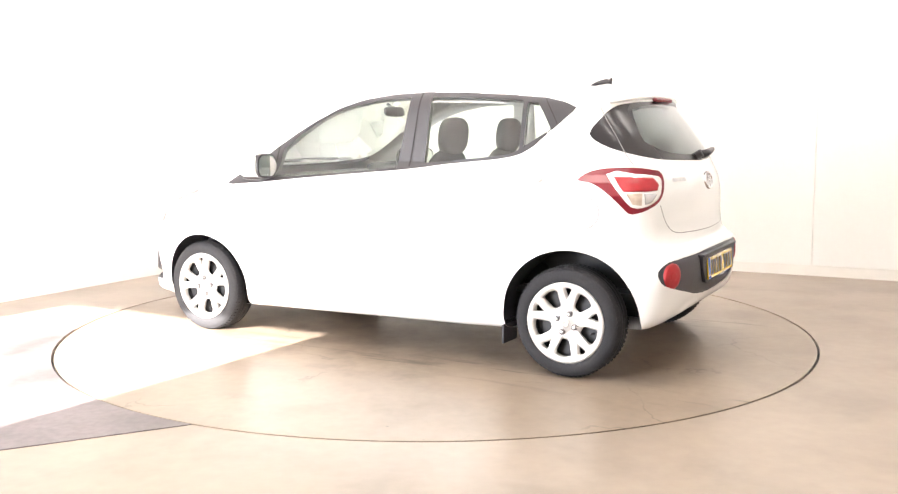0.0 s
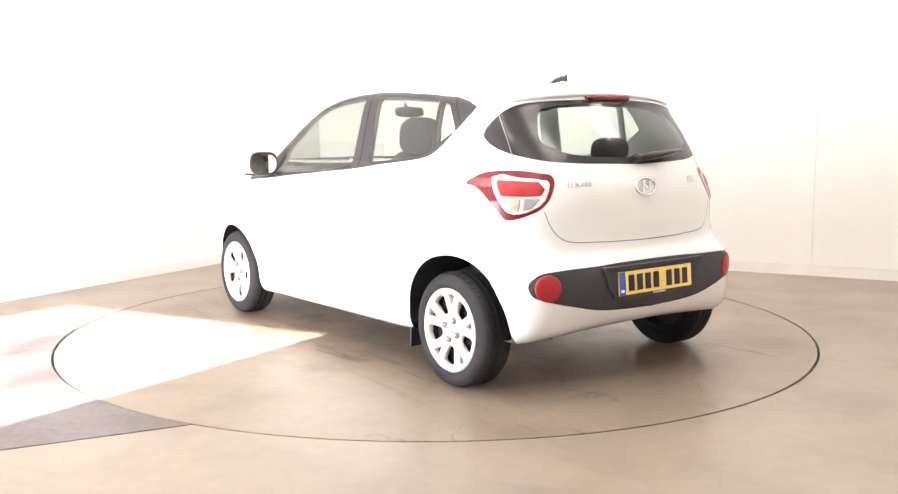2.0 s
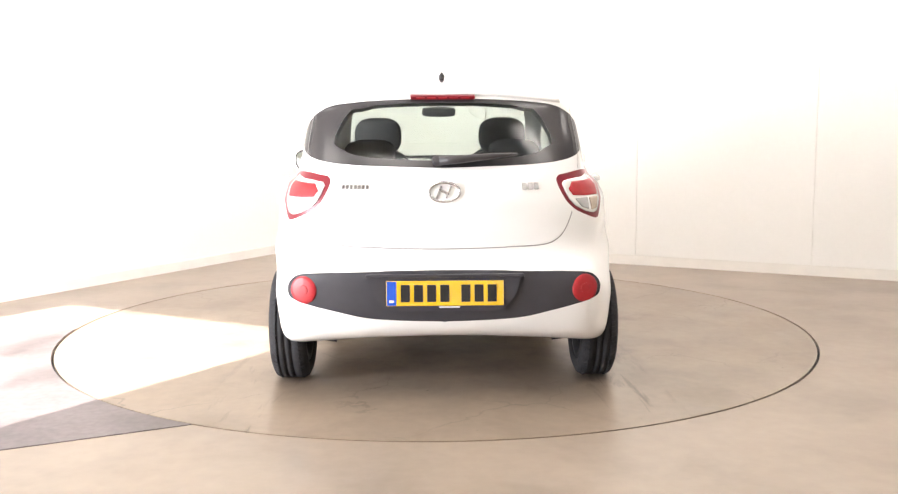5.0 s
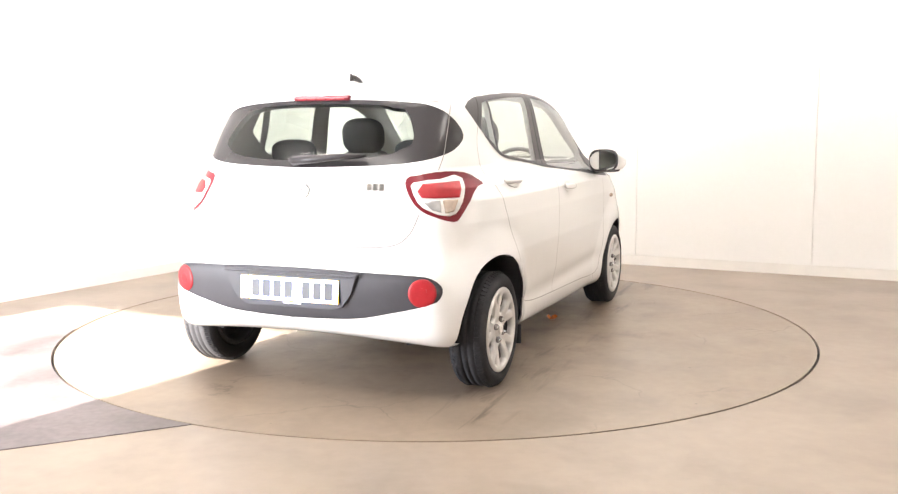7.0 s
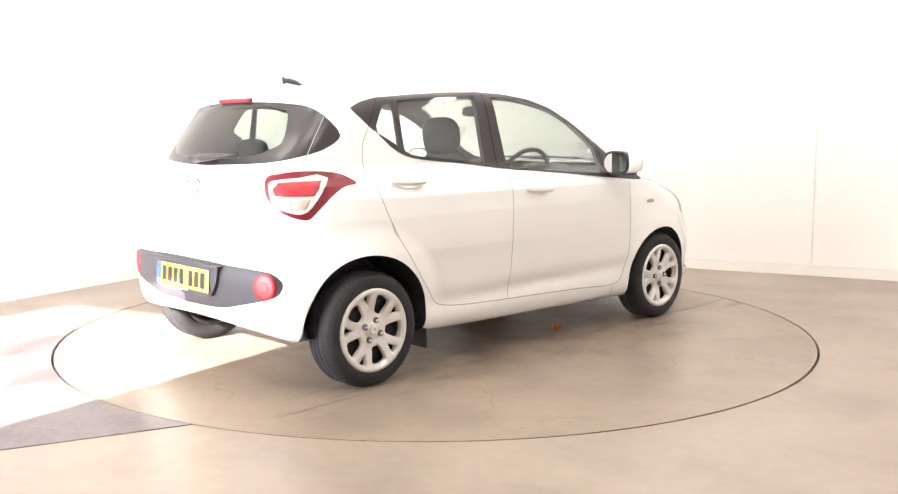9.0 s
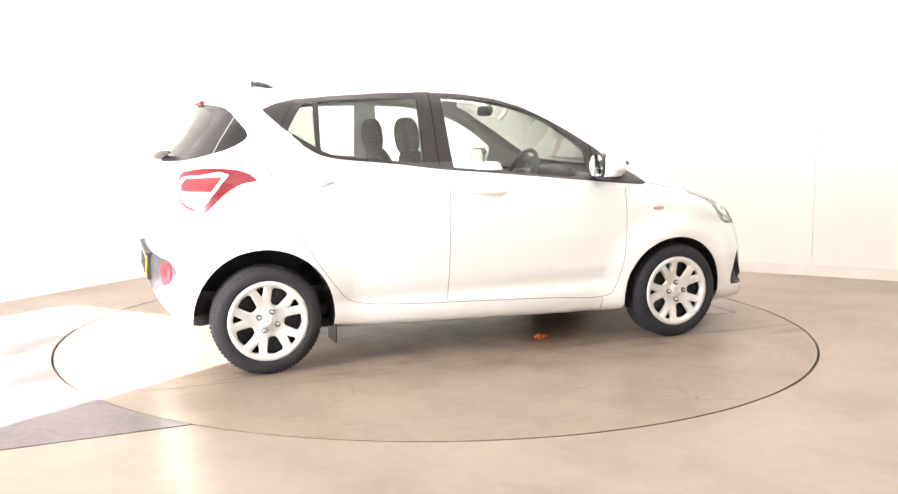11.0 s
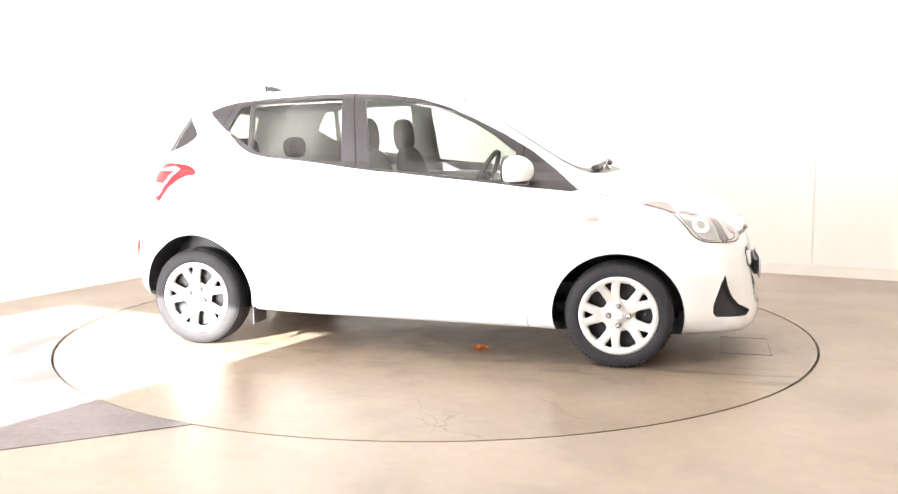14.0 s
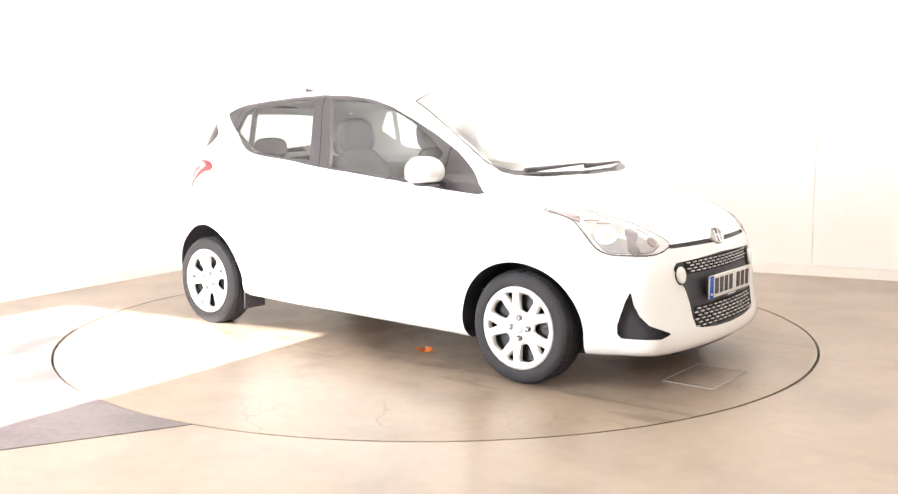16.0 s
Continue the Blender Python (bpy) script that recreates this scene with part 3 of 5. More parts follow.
ARCH_REAR, ARCH_FRONT = circle(-1.192, 0.283, 0.350, 0.352, 48), circle(1.198, 0.272, 0.335, 0.324, 48)
TAILGATE = [(-6, 0.695), (16.8, 0.70), (28, 0.716), (31.4, 0.765), (33.6, 0.85), (35, 0.95), (39.6, 1.04), (42, 1.10), (45, 1.27), (40, 1.40), (30, 1.425), (-6, 1.43)]

REGIONS = [  # name, coordinates, outline: the later ones lie over the earlier ones
    ("underbody", "side", [(-2, -1), (2.5, -1), (2.5, 0.135), (-2, 0.135)]),
    ("hood", "top", [(1.13, -0.3), (1.13, 0.0), (1.08, 0.38), (1.01, 0.60), (1.0, 0.76), (1.12, 0.775), (1.30, 0.740), (1.5, 0.66), (1.68, 0.50), (1.745, 0.25), (1.757, 0.0), (1.757, -0.3)]),
    ("windscreen_border", "top", [(0.19, -0.3), (0.19, 0), (0.22, 0.25), (0.34, 0.568), (0.514, 0.598), (0.685, 0.620), (0.892, 0.651), (0.972, 0.639), (1.022, 0.586), (1.094, 0.378), (1.14, 0), (1.14, -0.3)]),
    ("windscreen", "top", [(0.205, -0.3), (0.205, 0), (0.235, 0.25), (0.352, 0.552), (0.514, 0.582), (0.685, 0.603), (0.872, 0.632), (0.935, 0.615), (0.985, 0.555), (1.045, 0.36), (1.09, 0), (1.09, -0.3)]),
    ("front_door", "side", FRONT_DOOR),
    ("rear_door", "side", REAR_DOOR),
    ("tailgate", "rear", bent(TAILGATE, "rear", 1)),
    ("window_frame", "side", SIDE_WINDOWS),
    ("front_window", "side", [(-0.203, 1.395), (-0.012, 1.386), (0.174, 1.355), (0.30, 1.318), (0.423, 1.262), (0.54, 1.190), (0.65, 1.105), (0.661, 0.953), (0.4, 0.967), (-0.155, 1.012)]),
    ("rear_window", "side", [(-0.872, 1.367), (-0.6, 1.387), (-0.336, 1.396), (-0.325, 1.047), (-0.696, 1.070), (-0.82, 1.095), (-0.872, 1.12)]),
    ("quarter_window", "side", [(-1.035, 1.22), (-0.99, 1.30), (-0.955, 1.350), (-0.898, 1.361), (-0.895, 1.135), (-0.96, 1.175)]),
    ("rear_glass_border", "rear", bent([(-8, 1.366), (0, 1.366), (20.5, 1.361), (33, 1.350), (40.5, 1.334), (46, 1.290), (51, 1.198), (47.8, 1.147), (40, 1.10), (30, 1.071), (12.5, 1.058), (0, 1.053), (-8, 1.053)], "rear", 3)),
    ("rear_glass", "rear", bent([(-8, 1.345), (0, 1.345), (20, 1.340), (29, 1.322), (33.5, 1.28), (34, 1.20), (30, 1.135), (22, 1.100), (0, 1.085), (-8, 1.085)], "rear", 3)),
    ("tail_light", "rear", bent([(55.8, 0.974), (53.2, 1.003), (50.2, 1.022), (45.4, 1.033), (39.5, 1.034), (34.1, 1.022), (31.0, 1.006), (30.6, 0.983), (31.6, 0.923), (34, 0.868), (37.6, 0.836), (40.4, 0.819), (43.3, 0.815), (44.8, 0.841), (47.4, 0.892), (50, 0.936), (52.2, 0.96)], "rear", 3)),
    ("rear_bumper_insert", "rear", bent([(-8, 0.607), (0, 0.607), (12.7, 0.604), (20, 0.598), (31, 0.590), (35.8, 0.573), (38, 0.525), (37.2, 0.487), (34.3, 0.460), (30, 0.436), (26.5, 0.42), (20, 0.392), (12.5, 0.380), (0, 0.374), (-8, 0.374)], "rear", 3)),
    ("headlight", "front", bent([(56.2, 0.844), (53.2, 0.863), (50.4, 0.869), (44.6, 0.855), (38.7, 0.826), (33.1, 0.789), (29.3, 0.754), (23.9, 0.682), (26, 0.660), (30.2, 0.643), (36.2, 0.645), (40.8, 0.652), (43.4, 0.676), (46.5, 0.749), (48.9, 0.80), (51.7, 0.82)], "front", 3)),
    ("grille_panel", "front", bent([(-8, 0.612), (0, 0.612), (10, 0.606), (19, 0.600), (23, 0.598), (24.4, 0.572), (23, 0.53), (20.7, 0.473), (19.2, 0.40), (18.6, 0.335), (17.6, 0.288), (14, 0.277), (8.4, 0.268), (0, 0.264), (-8, 0.264)], "front", 1)),
    ("fog_recess", "front", bent([(36.7, 0.486), (37.8, 0.44), (39.2, 0.329), (39.1, 0.287), (38.2, 0.266), (29.5, 0.261), (26.6, 0.282), (32.5, 0.328), (34.6, 0.371), (36, 0.426)], "front", 1)),
    ("bonnet_slot", "front", bent([(24.3, 0.681), (0, 0.683), (-8, 0.683), (-8, 0.661), (0, 0.661), (24.1, 0.664)], "front", 1)),
    ("arch_rear", "side", ARCH_REAR),
    ("arch_front", "side", ARCH_FRONT),
]
LOOK = dict(body="paint", underbody="plastic", hood="paint", windscreen_border="frit", windscreen="windscreen", front_door="paint", rear_door="paint",
            tailgate="paint", window_frame="trim", front_window="glass", rear_window="glass", quarter_window="glass", rear_glass_border="frit",
            rear_glass="rear_glass", tail_light="red",
            rear_bumper_insert="plastic", headlight="white_lens", grille_panel="plastic", fog_recess="plastic", bonnet_slot="trim")
PART_LABEL = dict(hood="white painted bonnet", body="glossy white painted car body shell", window_frame="black window surround", tail_light="red tail light lens", headlight="clear headlight with silvered reflector",
                  rear_bumper_insert="black plastic rear bumper insert", grille_panel="dark grey plastic grille panel", fog_recess="black plastic fog lamp recess",
                  windscreen_border="black windscreen edge", rear_glass_border="black rear glass edge")


def car_shell(root):
    p, q = net()
    c = p[q].mean(1)
    nrm = gradient(c[:, 0], c[:, 1], c[:, 2])
    nrm /= np.linalg.norm(nrm, axis=1)[:, None] + 1e-9
    lab = np.zeros(len(q), int)
    for i, (name, kind, poly) in enumerate(REGIONS, 1):
        u, v = UV[kind](c)
        lab[inside(poly, u, v) & where_ok(kind, c, nrm)] = i
    # the cut edges: each border vertex moves onto the outline that made the border
    hi = np.zeros(len(p), int)
    lo = np.full(len(p), 99)
    for k in range(4):
        np.maximum.at(hi, q[:, k], lab)
        np.minimum.at(lo, q[:, k], lab)
    for i, (name, kind, poly) in enumerate(REGIONS, 1):
        w = np.nonzero((hi == i) & (lo < i))[0]
        if not len(w):
            continue
        u, v = UV[kind](p[w])
        d, bu, bv = nearest(poly, u, v)
        ok = d < 0.03
        w, bu, bv = w[ok], bu[ok], bv[ok]
        for _ in range(2):
            p[w] = settle_on(put_uv(kind, p[w], bu, bv), 2)
    n = gradient(p[:, 0], p[:, 1], p[:, 2])
    n /= np.linalg.norm(n, axis=1)[:, None] + 1e-9
    out = {}

    def piece(name, faces, mat, parent, shift=0.0, flip=False):
        used, inv = np.unique(faces, return_inverse=True)
        f = inv.reshape(-1, 4)
        if flip:
            f = f[:, ::-1]
        pts = p[used] + n[used] * shift
        if shift < -0.005:      # side walls of a recess
            e = {(g[k], g[(k + 1) % 4]) for g in f.tolist() for k in range(4)}
            rim = [(a, b) for a, b in e if (b, a) not in e]
            k = len(used)
            f = np.vstack([f, [(b, a, a + k, b + k) for a, b in rim]])
            pts = np.vstack([pts, p[used]])
            used = np.concatenate([used, used])
        ob = mesh_object(name, pts, f, M[mat], parent, PART_LABEL.get(name, ""), True)
        ob.data.normals_split_custom_set_from_vertices((n[used] * (-1 if flip else 1)).tolist())
        return ob

    lefts = c[:, 1] > 0
    paired = {"front_door", "rear_door", "window_frame", "front_window", "rear_window", "quarter_window", "tail_light", "headlight", "fog_recess"}
    inner = {"front_window": "front_door", "rear_window": "rear_door"}
    recess = {"grille_panel": -0.012, "fog_recess": -0.03, "bonnet_slot": -0.012, "rear_bumper_insert": -0.004}
    for i, name in enumerate(["body"] + [r[0] for r in REGIONS]):
        if name.startswith("arch"):
            continue
        for side in ((True, False) if name in paired else (None,)):
            m = lab == i
            if side is not None:
                m &= lefts == side
            if m.any():
                parent = out.get((inner.get(name), side), root)
                ob = piece(name, q[m], LOOK[name], parent, recess.get(name, 0.0))
                out[(name, side)] = ob
                if "window" in name and name != "window_frame" or name in ("windscreen", "rear_glass"):
                    ob.visible_shadow = False
    # inner lining of the cabin
    solid = np.isin(lab, [0] + [1 + [r[0] for r in REGIONS].index(k) for k in ("front_door", "rear_door", "tailgate", "window_frame", "windscreen_border", "rear_glass_border")])
    cabin = solid & (c[:, 0] > -1.55) & (c[:, 0] < 0.95) & (c[:, 2] > 0.62)
    piece("cabin_lining", q[cabin], "lining", root, -0.025, True)
    return out


def surface_line(name, kind, points, root, width=0.004, mat="seam", sides=(1, -1), lift=0.0012, closed=False):
    """A narrow line that follows the body surface, for the gaps between panels."""
    pts = catmull(points, 10, closed)
    if closed:
        pts = np.vstack([pts, pts[:1]])
    for s in sides:
        base = np.zeros((len(pts), 3))
        if kind == "side":
            base[:, 1] = 0.8 * s
        elif kind == "top":
            base[:, 2] = 0.9
        else:
            base[:, 0] = -1.9 if kind == "rear" else 2.05
            base[:, 1] = 0.3 * s
        u, v = pts[:, 0], pts[:, 1]
        base[:, 1] += 1e-6 * s
        p = base
        for _ in range(10):
            p = settle_on(put_uv(kind, p, u, v), 2)
        n = gradient(p[:, 0], p[:, 1], p[:, 2])
        n /= np.linalg.norm(n, axis=1)[:, None]
        d = np.gradient(p, axis=0)
        w = np.cross(n, d)
        w /= np.linalg.norm(w, axis=1)[:, None] + 1e-9
        a, b = p + w * width / 2 + n * lift, p - w * width / 2 + n * lift
        k = len(p)
        mesh_object(name, np.vstack([a, b]), [(j, j + 1, k + j + 1, k + j) for j in range(k - 1)], M[mat], root)


def surface_patch(name, kind, outline, root, mat, side=1, lift=0.002, h=0.008, label=""):
    """A thin shaped piece that follows the body surface within an outline, with a turned-down rim."""
    poly = np.array(outline)
    u0, v0, u1, v1 = *poly.min(0), *poly.max(0)
    nu, nv = int((u1 - u0) / h) + 3, int((v1 - v0) / h) + 3
    u, v = np.meshgrid(u0 - h * 0.7 + h * np.arange(nu), v0 - h * 0.7 + h * np.arange(nv), indexing="ij")
    u, v = u.ravel(), v.ravel()
    f = np.array([(i * nv + j, (i + 1) * nv + j, (i + 1) * nv + j + 1, i * nv + j + 1) for i in range(nu - 1) for j in range(nv - 1)])
    f = f[inside(poly, u[f].mean(1), v[f].mean(1))]
    use = {}
    for g in f:
        for k in range(4):
            use[(g[k], g[(k + 1) % 4])] = 1
    rim = [(a, b) for a, b in use if (b, a) not in use]
    w = np.unique([a for a, b in rim])
    d, bu, bv = nearest(poly, u[w], v[w])
    u[w], v[w] = bu, bv
    used = np.unique(f)
    new_id = {a: k for k, a in enumerate(used)}
    base = np.zeros((len(used), 3))
    base[:, 0] = {"rear": -1.9, "front": 2.05}.get(kind, 0)
    base[:, 1] = (0.8 if kind == "side" else 0.3) * side
    base[:, 2] = 0.9
    for _ in range(10):
        base = settle_on(put_uv(kind, base, u[used], v[used]), 2)
    n = gradient(base[:, 0], base[:, 1], base[:, 2])
    n /= np.linalg.norm(n, axis=1)[:, None]
    top = base + n * lift
    pts, faces = list(top), [[new_id[a] for a in g] for g in f]
    low = {}
    for a, b in rim:
        for k in (a, b):
            if k not in low:
                low[k] = len(pts)
                pts.append(base[new_id[k]] - n[new_id[k]] * 0.004)
        faces.append([new_id[b], new_id[a], low[a], low[b]])
    ob = mesh_object(name, pts, faces, M[mat], root, label, False)
    ob.data.polygons.foreach_set("use_smooth", [k < len(f) for k in range(len(faces))])
    return ob


def wheel_cover_mesh(bm, front):
    """A pressed wheel cover with five large and five small windows; returns nothing."""
    steps, r1, rings = 160, 0.203, 20
    holes = []
    for k in range(5):
        a = 2 * math.pi * k / 5
        big = [(0.084, -0.16), (0.092, -0.25), (0.154, -0.31), (0.167, -0.27), (0.174, -0.05), (0.170, 0.19), (0.159, 0.23), (0.098, 0.22), (0.086, 0.12)]
        small = [(0.124, 0.0), (0.171, 0.125), (0.176, 0.0), (0.172, -0.125)]
        holes.append([(r * math.cos(a + t), r * math.sin(a + t)) for r, t in big])
        a += math.pi / 5 - 0.03
        holes.append([(r * math.cos(a + t), r * math.sin(a + t)) for r, t in small])
    holes = [np.array(h) for h in holes]
    rr = np.linspace(0.012, r1, rings)
    tt = np.arange(steps) * 2 * math.pi / steps
    x, y = (rr[:, None] * np.cos(tt)).ravel(), (rr[:, None] * np.sin(tt)).ravel()
    f = np.array([(i * steps + j, i * steps + (j + 1) % steps, (i + 1) * steps + (j + 1) % steps, (i + 1) * steps + j) for i in range(rings - 1) for j in range(steps)])
    cx, cy = x[f].mean(1), y[f].mean(1)
    lab = np.zeros(len(f), int)
    for i, h in enumerate(holes, 1):
        lab[inside(h, cx, cy)] = i
    hi, lo = np.zeros(len(x), int), np.full(len(x), 99)
    for k in range(4):
        np.maximum.at(hi, f[:, k], lab)
        np.minimum.at(lo, f[:, k], lab)
    edge = np.zeros(len(x), bool)
    for i, h in enumerate(holes, 1):
        w = np.nonzero((hi == i) & (lo == 0))[0]
        d, bu, bv = nearest(h, x[w], y[w])
        x[w], y[w] = bu, bv
        edge[w] = True
    r = np.hypot(x, y)
    # dished face: raised lip, spokes falling to the hub
    z = front - 0.004 - 0.016 * np.clip((0.185 - r) / 0.10, 0, 1) ** 1.5 + 0.007 * np.exp(-((r - 0.188) / 0.007) ** 2) + 0.010 * (r < 0.036)
    z[edge] -= 0.006
    vs = [bm.verts.new((a, b, c)) for a, b, c in zip(x, y, z)]
    back = {}
    keep = f[lab == 0]
    count = {}
    for g in keep:
        bm.faces.new([vs[i] for i in g])
        for i in range(4):
            e = (g[i], g[(i + 1) % 4])
            count[e] = 1
    for a, b in list(count):
        if (b, a) not in count:
            for i in (a, b):
                if i not in back:
                    back[i] = bm.verts.new((x[i] * (0.985 if r[i] > 0.19 else 1), y[i] * (0.985 if r[i] > 0.19 else 1), front - 0.034))
            bm.faces.new((vs[b], vs[a], back[a], back[b]))
    bm.faces.new([vs[i] for i in range(steps)])


def make_wheel(parent):
    """One wheel with its axle along z, outer face up."""
    wheel = new("wheel")
    wheel.parent = parent
    tagged(wheel, "black tyre with a silver ten-window wheel cover")
    half = 0.088
    sec = [(0.196, half - 0.018), (0.205, half - 0.004), (0.225, half + 0.001), (0.250, half), (0.272, half - 0.008), (0.284, half - 0.022), (0.289, half - 0.035),
           (0.290, 0.05), (0.284, 0.048), (0.284, 0.042), (0.2905, 0.04), (0.291, 0.018), (0.284, 0.016), (0.284, 0.009), (0.291, 0.007),
           (0.291, -0.012), (0.284, -0.014), (0.284, -0.021), (0.291, -0.023), (0.290, -0.05), (0.287, -half + 0.03), (0.280, -half + 0.015), (0.250, -half), (0.205, -half + 0.006), (0.19, -half + 0.02), (0.19, half - 0.03)]
    sec = [(0.196 + (r - 0.196) * 0.84 if r > 0.196 else r, h) for r, h in sec]
    part("tyre", revolve(bmesh.new(), sec, 96), M["tyre"], wheel, "worn black rubber tyre", True)
    # tread blocks on the shoulder
    bm = bmesh.new()
    for s in (1, -1):
        for i in range(72):
            a = 2 * math.pi * i / 72
            box(bm, (0.008, 0.012, 0.026), Matrix.Rotation(a, 4, "Z") @ Matrix.Translation((0.2695, 0, s * (half - 0.026))) @ Matrix.Rotation(radians(-28 * s), 4, "Y"))
    tagged(part("tread", bm, M["tyre"], wheel), kind="stuff")
    part("rim", revolve(bmesh.new(), [(0.193, half - 0.016), (0.175, half - 0.035), (0.165, 0.0), (0.17, -half + 0.01), (0.192, -half + 0.012), (0.196, -half + 0.02), (0.196, half - 0.02)], 64), M["dark_metal"], wheel, "black steel rim", True)
    bm = bmesh.new()
    prism(bm, [(0.168 * math.cos(2 * math.pi * i / 48), 0.168 * math.sin(2 * math.pi * i / 48)) for i in range(48)], 0.0, 0.03)
    part("brake_disc", bm, M["dark_metal"], wheel, "dark steel wheel centre")
    bm = bmesh.new()
    wheel_cover_mesh(bm, half + 0.002)
    cover = part("wheel_cover", bm, M["silver"], wheel, "silver plastic wheel cover with ten windows", True)
    cover.data.shade_smooth()
    for i in range(4):
        a = radians(-2 + 90 * i)
        bm = bmesh.new()
        revolve(bm, [(0.0005, half + 0.004), (0.006, half + 0.004), (0.0085, half + 0.001), (0.009, half - 0.02), (0.0005, half - 0.02)], 12, pose(0.050 * math.cos(a), 0.050 * math.sin(a), 0))
        part("wheel_bolt", bm, M["chrome"], wheel, "bright wheel nut", True)
        bm = bmesh.new()
        revolve(bm, [(0.0095, half - 0.006), (0.0150, half - 0.007), (0.0155, half - 0.02), (0.0095, half - 0.02)], 16, pose(0.050 * math.cos(a), 0.050 * math.sin(a), 0))
        part("nut_recess", bm, M["smoke"], wheel, "", True)
    bm = bmesh.new()
    revolve(bm, [(0.0005, half - 0.002), (0.022, half - 0.003), (0.025, half - 0.008), (0.0005, half - 0.02)], 32)
    part("hub_cap", bm, M["silver"], wheel, "plain silver hub cap", True)
    bm = bmesh.new()
    tube(bm, [(0.150, 0.004, half - 0.04), (0.136, 0.004, half - 0.016)], 0.004)
    part("valve", bm, M["plastic"], wheel)
    return wheel


def letters(name, text, size, m, mat, parent, bold=0.0):
    cu = bpy.data.curves.new(name, "FONT")
    cu.body, cu.size, cu.align_x, cu.align_y, cu.offset, cu.extrude = text, size, "CENTER", "CENTER", bold, 0.001
    tmp = bpy.data.objects.new(name, cu)
    me = bpy.data.meshes.new_from_object(tmp)
    bpy.data.objects.remove(tmp)
    me.materials.clear()
    me.materials.append(mat)
    ob = new(name, me)
    ob.parent = parent
    ob.matrix_basis = m
    return ob


def on_body(kind, u, v, side=1, lift=0.0):
    """A place on the body and its outward normal."""
    base = np.array([[-1.9 if kind == "rear" else 2.05 if kind == "front" else u, 0.8 * side if kind == "side" else 0.3 * side, 0.9]])
    if kind in ("rear", "front"):
        u = math.radians(u) * dict(rear=0.95, front=1.05)[kind]
    for _ in range(10):
        base = settle_on(put_uv(kind, base, np.array([u]), np.array([v])), 2)
    n = gradient(base[:, 0], base[:, 1], base[:, 2])[0]
    n = Vector(n).normalized()
    return Vector(base[0]) + n * lift, n


def facing(p, n, up=(0, 0, 1)):
    """A pose at p whose z is n and whose y is as near to up as it can be."""
    z = Vector(n).normalized()
    x = Vector(up).cross(z).normalized()
    y = z.cross(x)
    m = Matrix((x, y, z)).transposed().to_4x4()
    m.translation = p
    return m


def plate(root, m, mat, name, label):
    w, h = 0.520, 0.111
    ob = part(name, box(bmesh.new(), (w, h, 0.008), Matrix(), 0.003), M[mat], root, label)
    ob.matrix_basis = m
    part("plate_band", box(bmesh.new(), (0.042, h - 0.004, 0.002), pose(-w / 2 + 0.024, 0, 0.0045)), M["blue"], ob, "blue band of the plate")
    # the registration, as plain bars
    for k in range(7):
        x = -0.175 + 0.058 * k + (0.035 if k > 3 else 0)
        part("plate_bar", box(bmesh.new(), (0.040, 0.076, 0.002), pose(x, 0, 0.0047)), M["ink"], ob)
    part("plate_mark", box(bmesh.new(), (0.020, 0.010, 0.001), pose(-w / 2 + 0.024, -0.035, 0.0058)), M["white_plate"], ob)
    part("maker_mark", box(bmesh.new(), (0.09, 0.006, 0.001), pose(0.02, -0.061, 0.003)), M["white_plate"], ob)
    return ob


def disc(bm, ru, rv, z0, z1, n=40, dome=0.0):
    rows = []
    for k, (s, z) in enumerate(((1.0, z0), (1.0, z1 - dome * 0.6), (0.93, z1 - dome * 0.3), (0.7, z1 - dome * 0.05), (0.35, z1))):
        rows.append([bm.verts.new((ru * s * math.cos(2 * math.pi * i / n), rv * s * math.sin(2 * math.pi * i / n), z)) for i in range(n)])
    for a, b in zip(rows, rows[1:]):
        for i in range(n):
            bm.faces.new((a[i], a[(i + 1) % n], b[(i + 1) % n], b[i]))
    bm.faces.new(rows[0][::-1])
    bm.faces.new(rows[-1])
    return bm


def seat(root, x, y, rear=False):
    s = new("rear_seat" if rear else "front_seat")
    s.parent = root
    tagged(s, "dark grey fabric car seat")
    s.matrix_basis = pose(x, y, 0)
    lean = 14 if not rear else 18
    w = 0.50 if not rear else 1.20
    part("cushion", blob(bmesh.new(), (0.52, w, 0.20), pose(0.18, 0, 0.46, 0, -6), 4), M["fabric"], s, "", True)
    part("backrest", blob(bmesh.new(), (0.15, w * 0.92, 0.66 if not rear else 0.56), pose(-0.105 if not rear else -0.06, 0, 0.795 if not rear else 0.78, 0, -lean), 2.7), M["fabric"], s, "", True)
    heads = [(0, 0.275, 0.215, 1.185)] if not rear else [(-0.36, 0.26, 0.14, 1.105), (0.36, 0.26, 0.14, 1.105)]
    for hy, hw, hh, hz in heads:
        hx = -0.20 if not rear else -0.15
        hr = part("headrest", blob(bmesh.new(), (0.10, hw, hh), pose(hx, hy, hz, 0, -6), 2.8), M["fabric"], s, "", True)
        bm = bmesh.new()
        for k in (-0.06, 0.06):
            tube(bm, [(hx + 0.02, hy + k, hz - 0.17), (hx, hy + k, hz - 0.05)], 0.006)
        part("headrest_post", bm, M["chrome"], s)
    return s


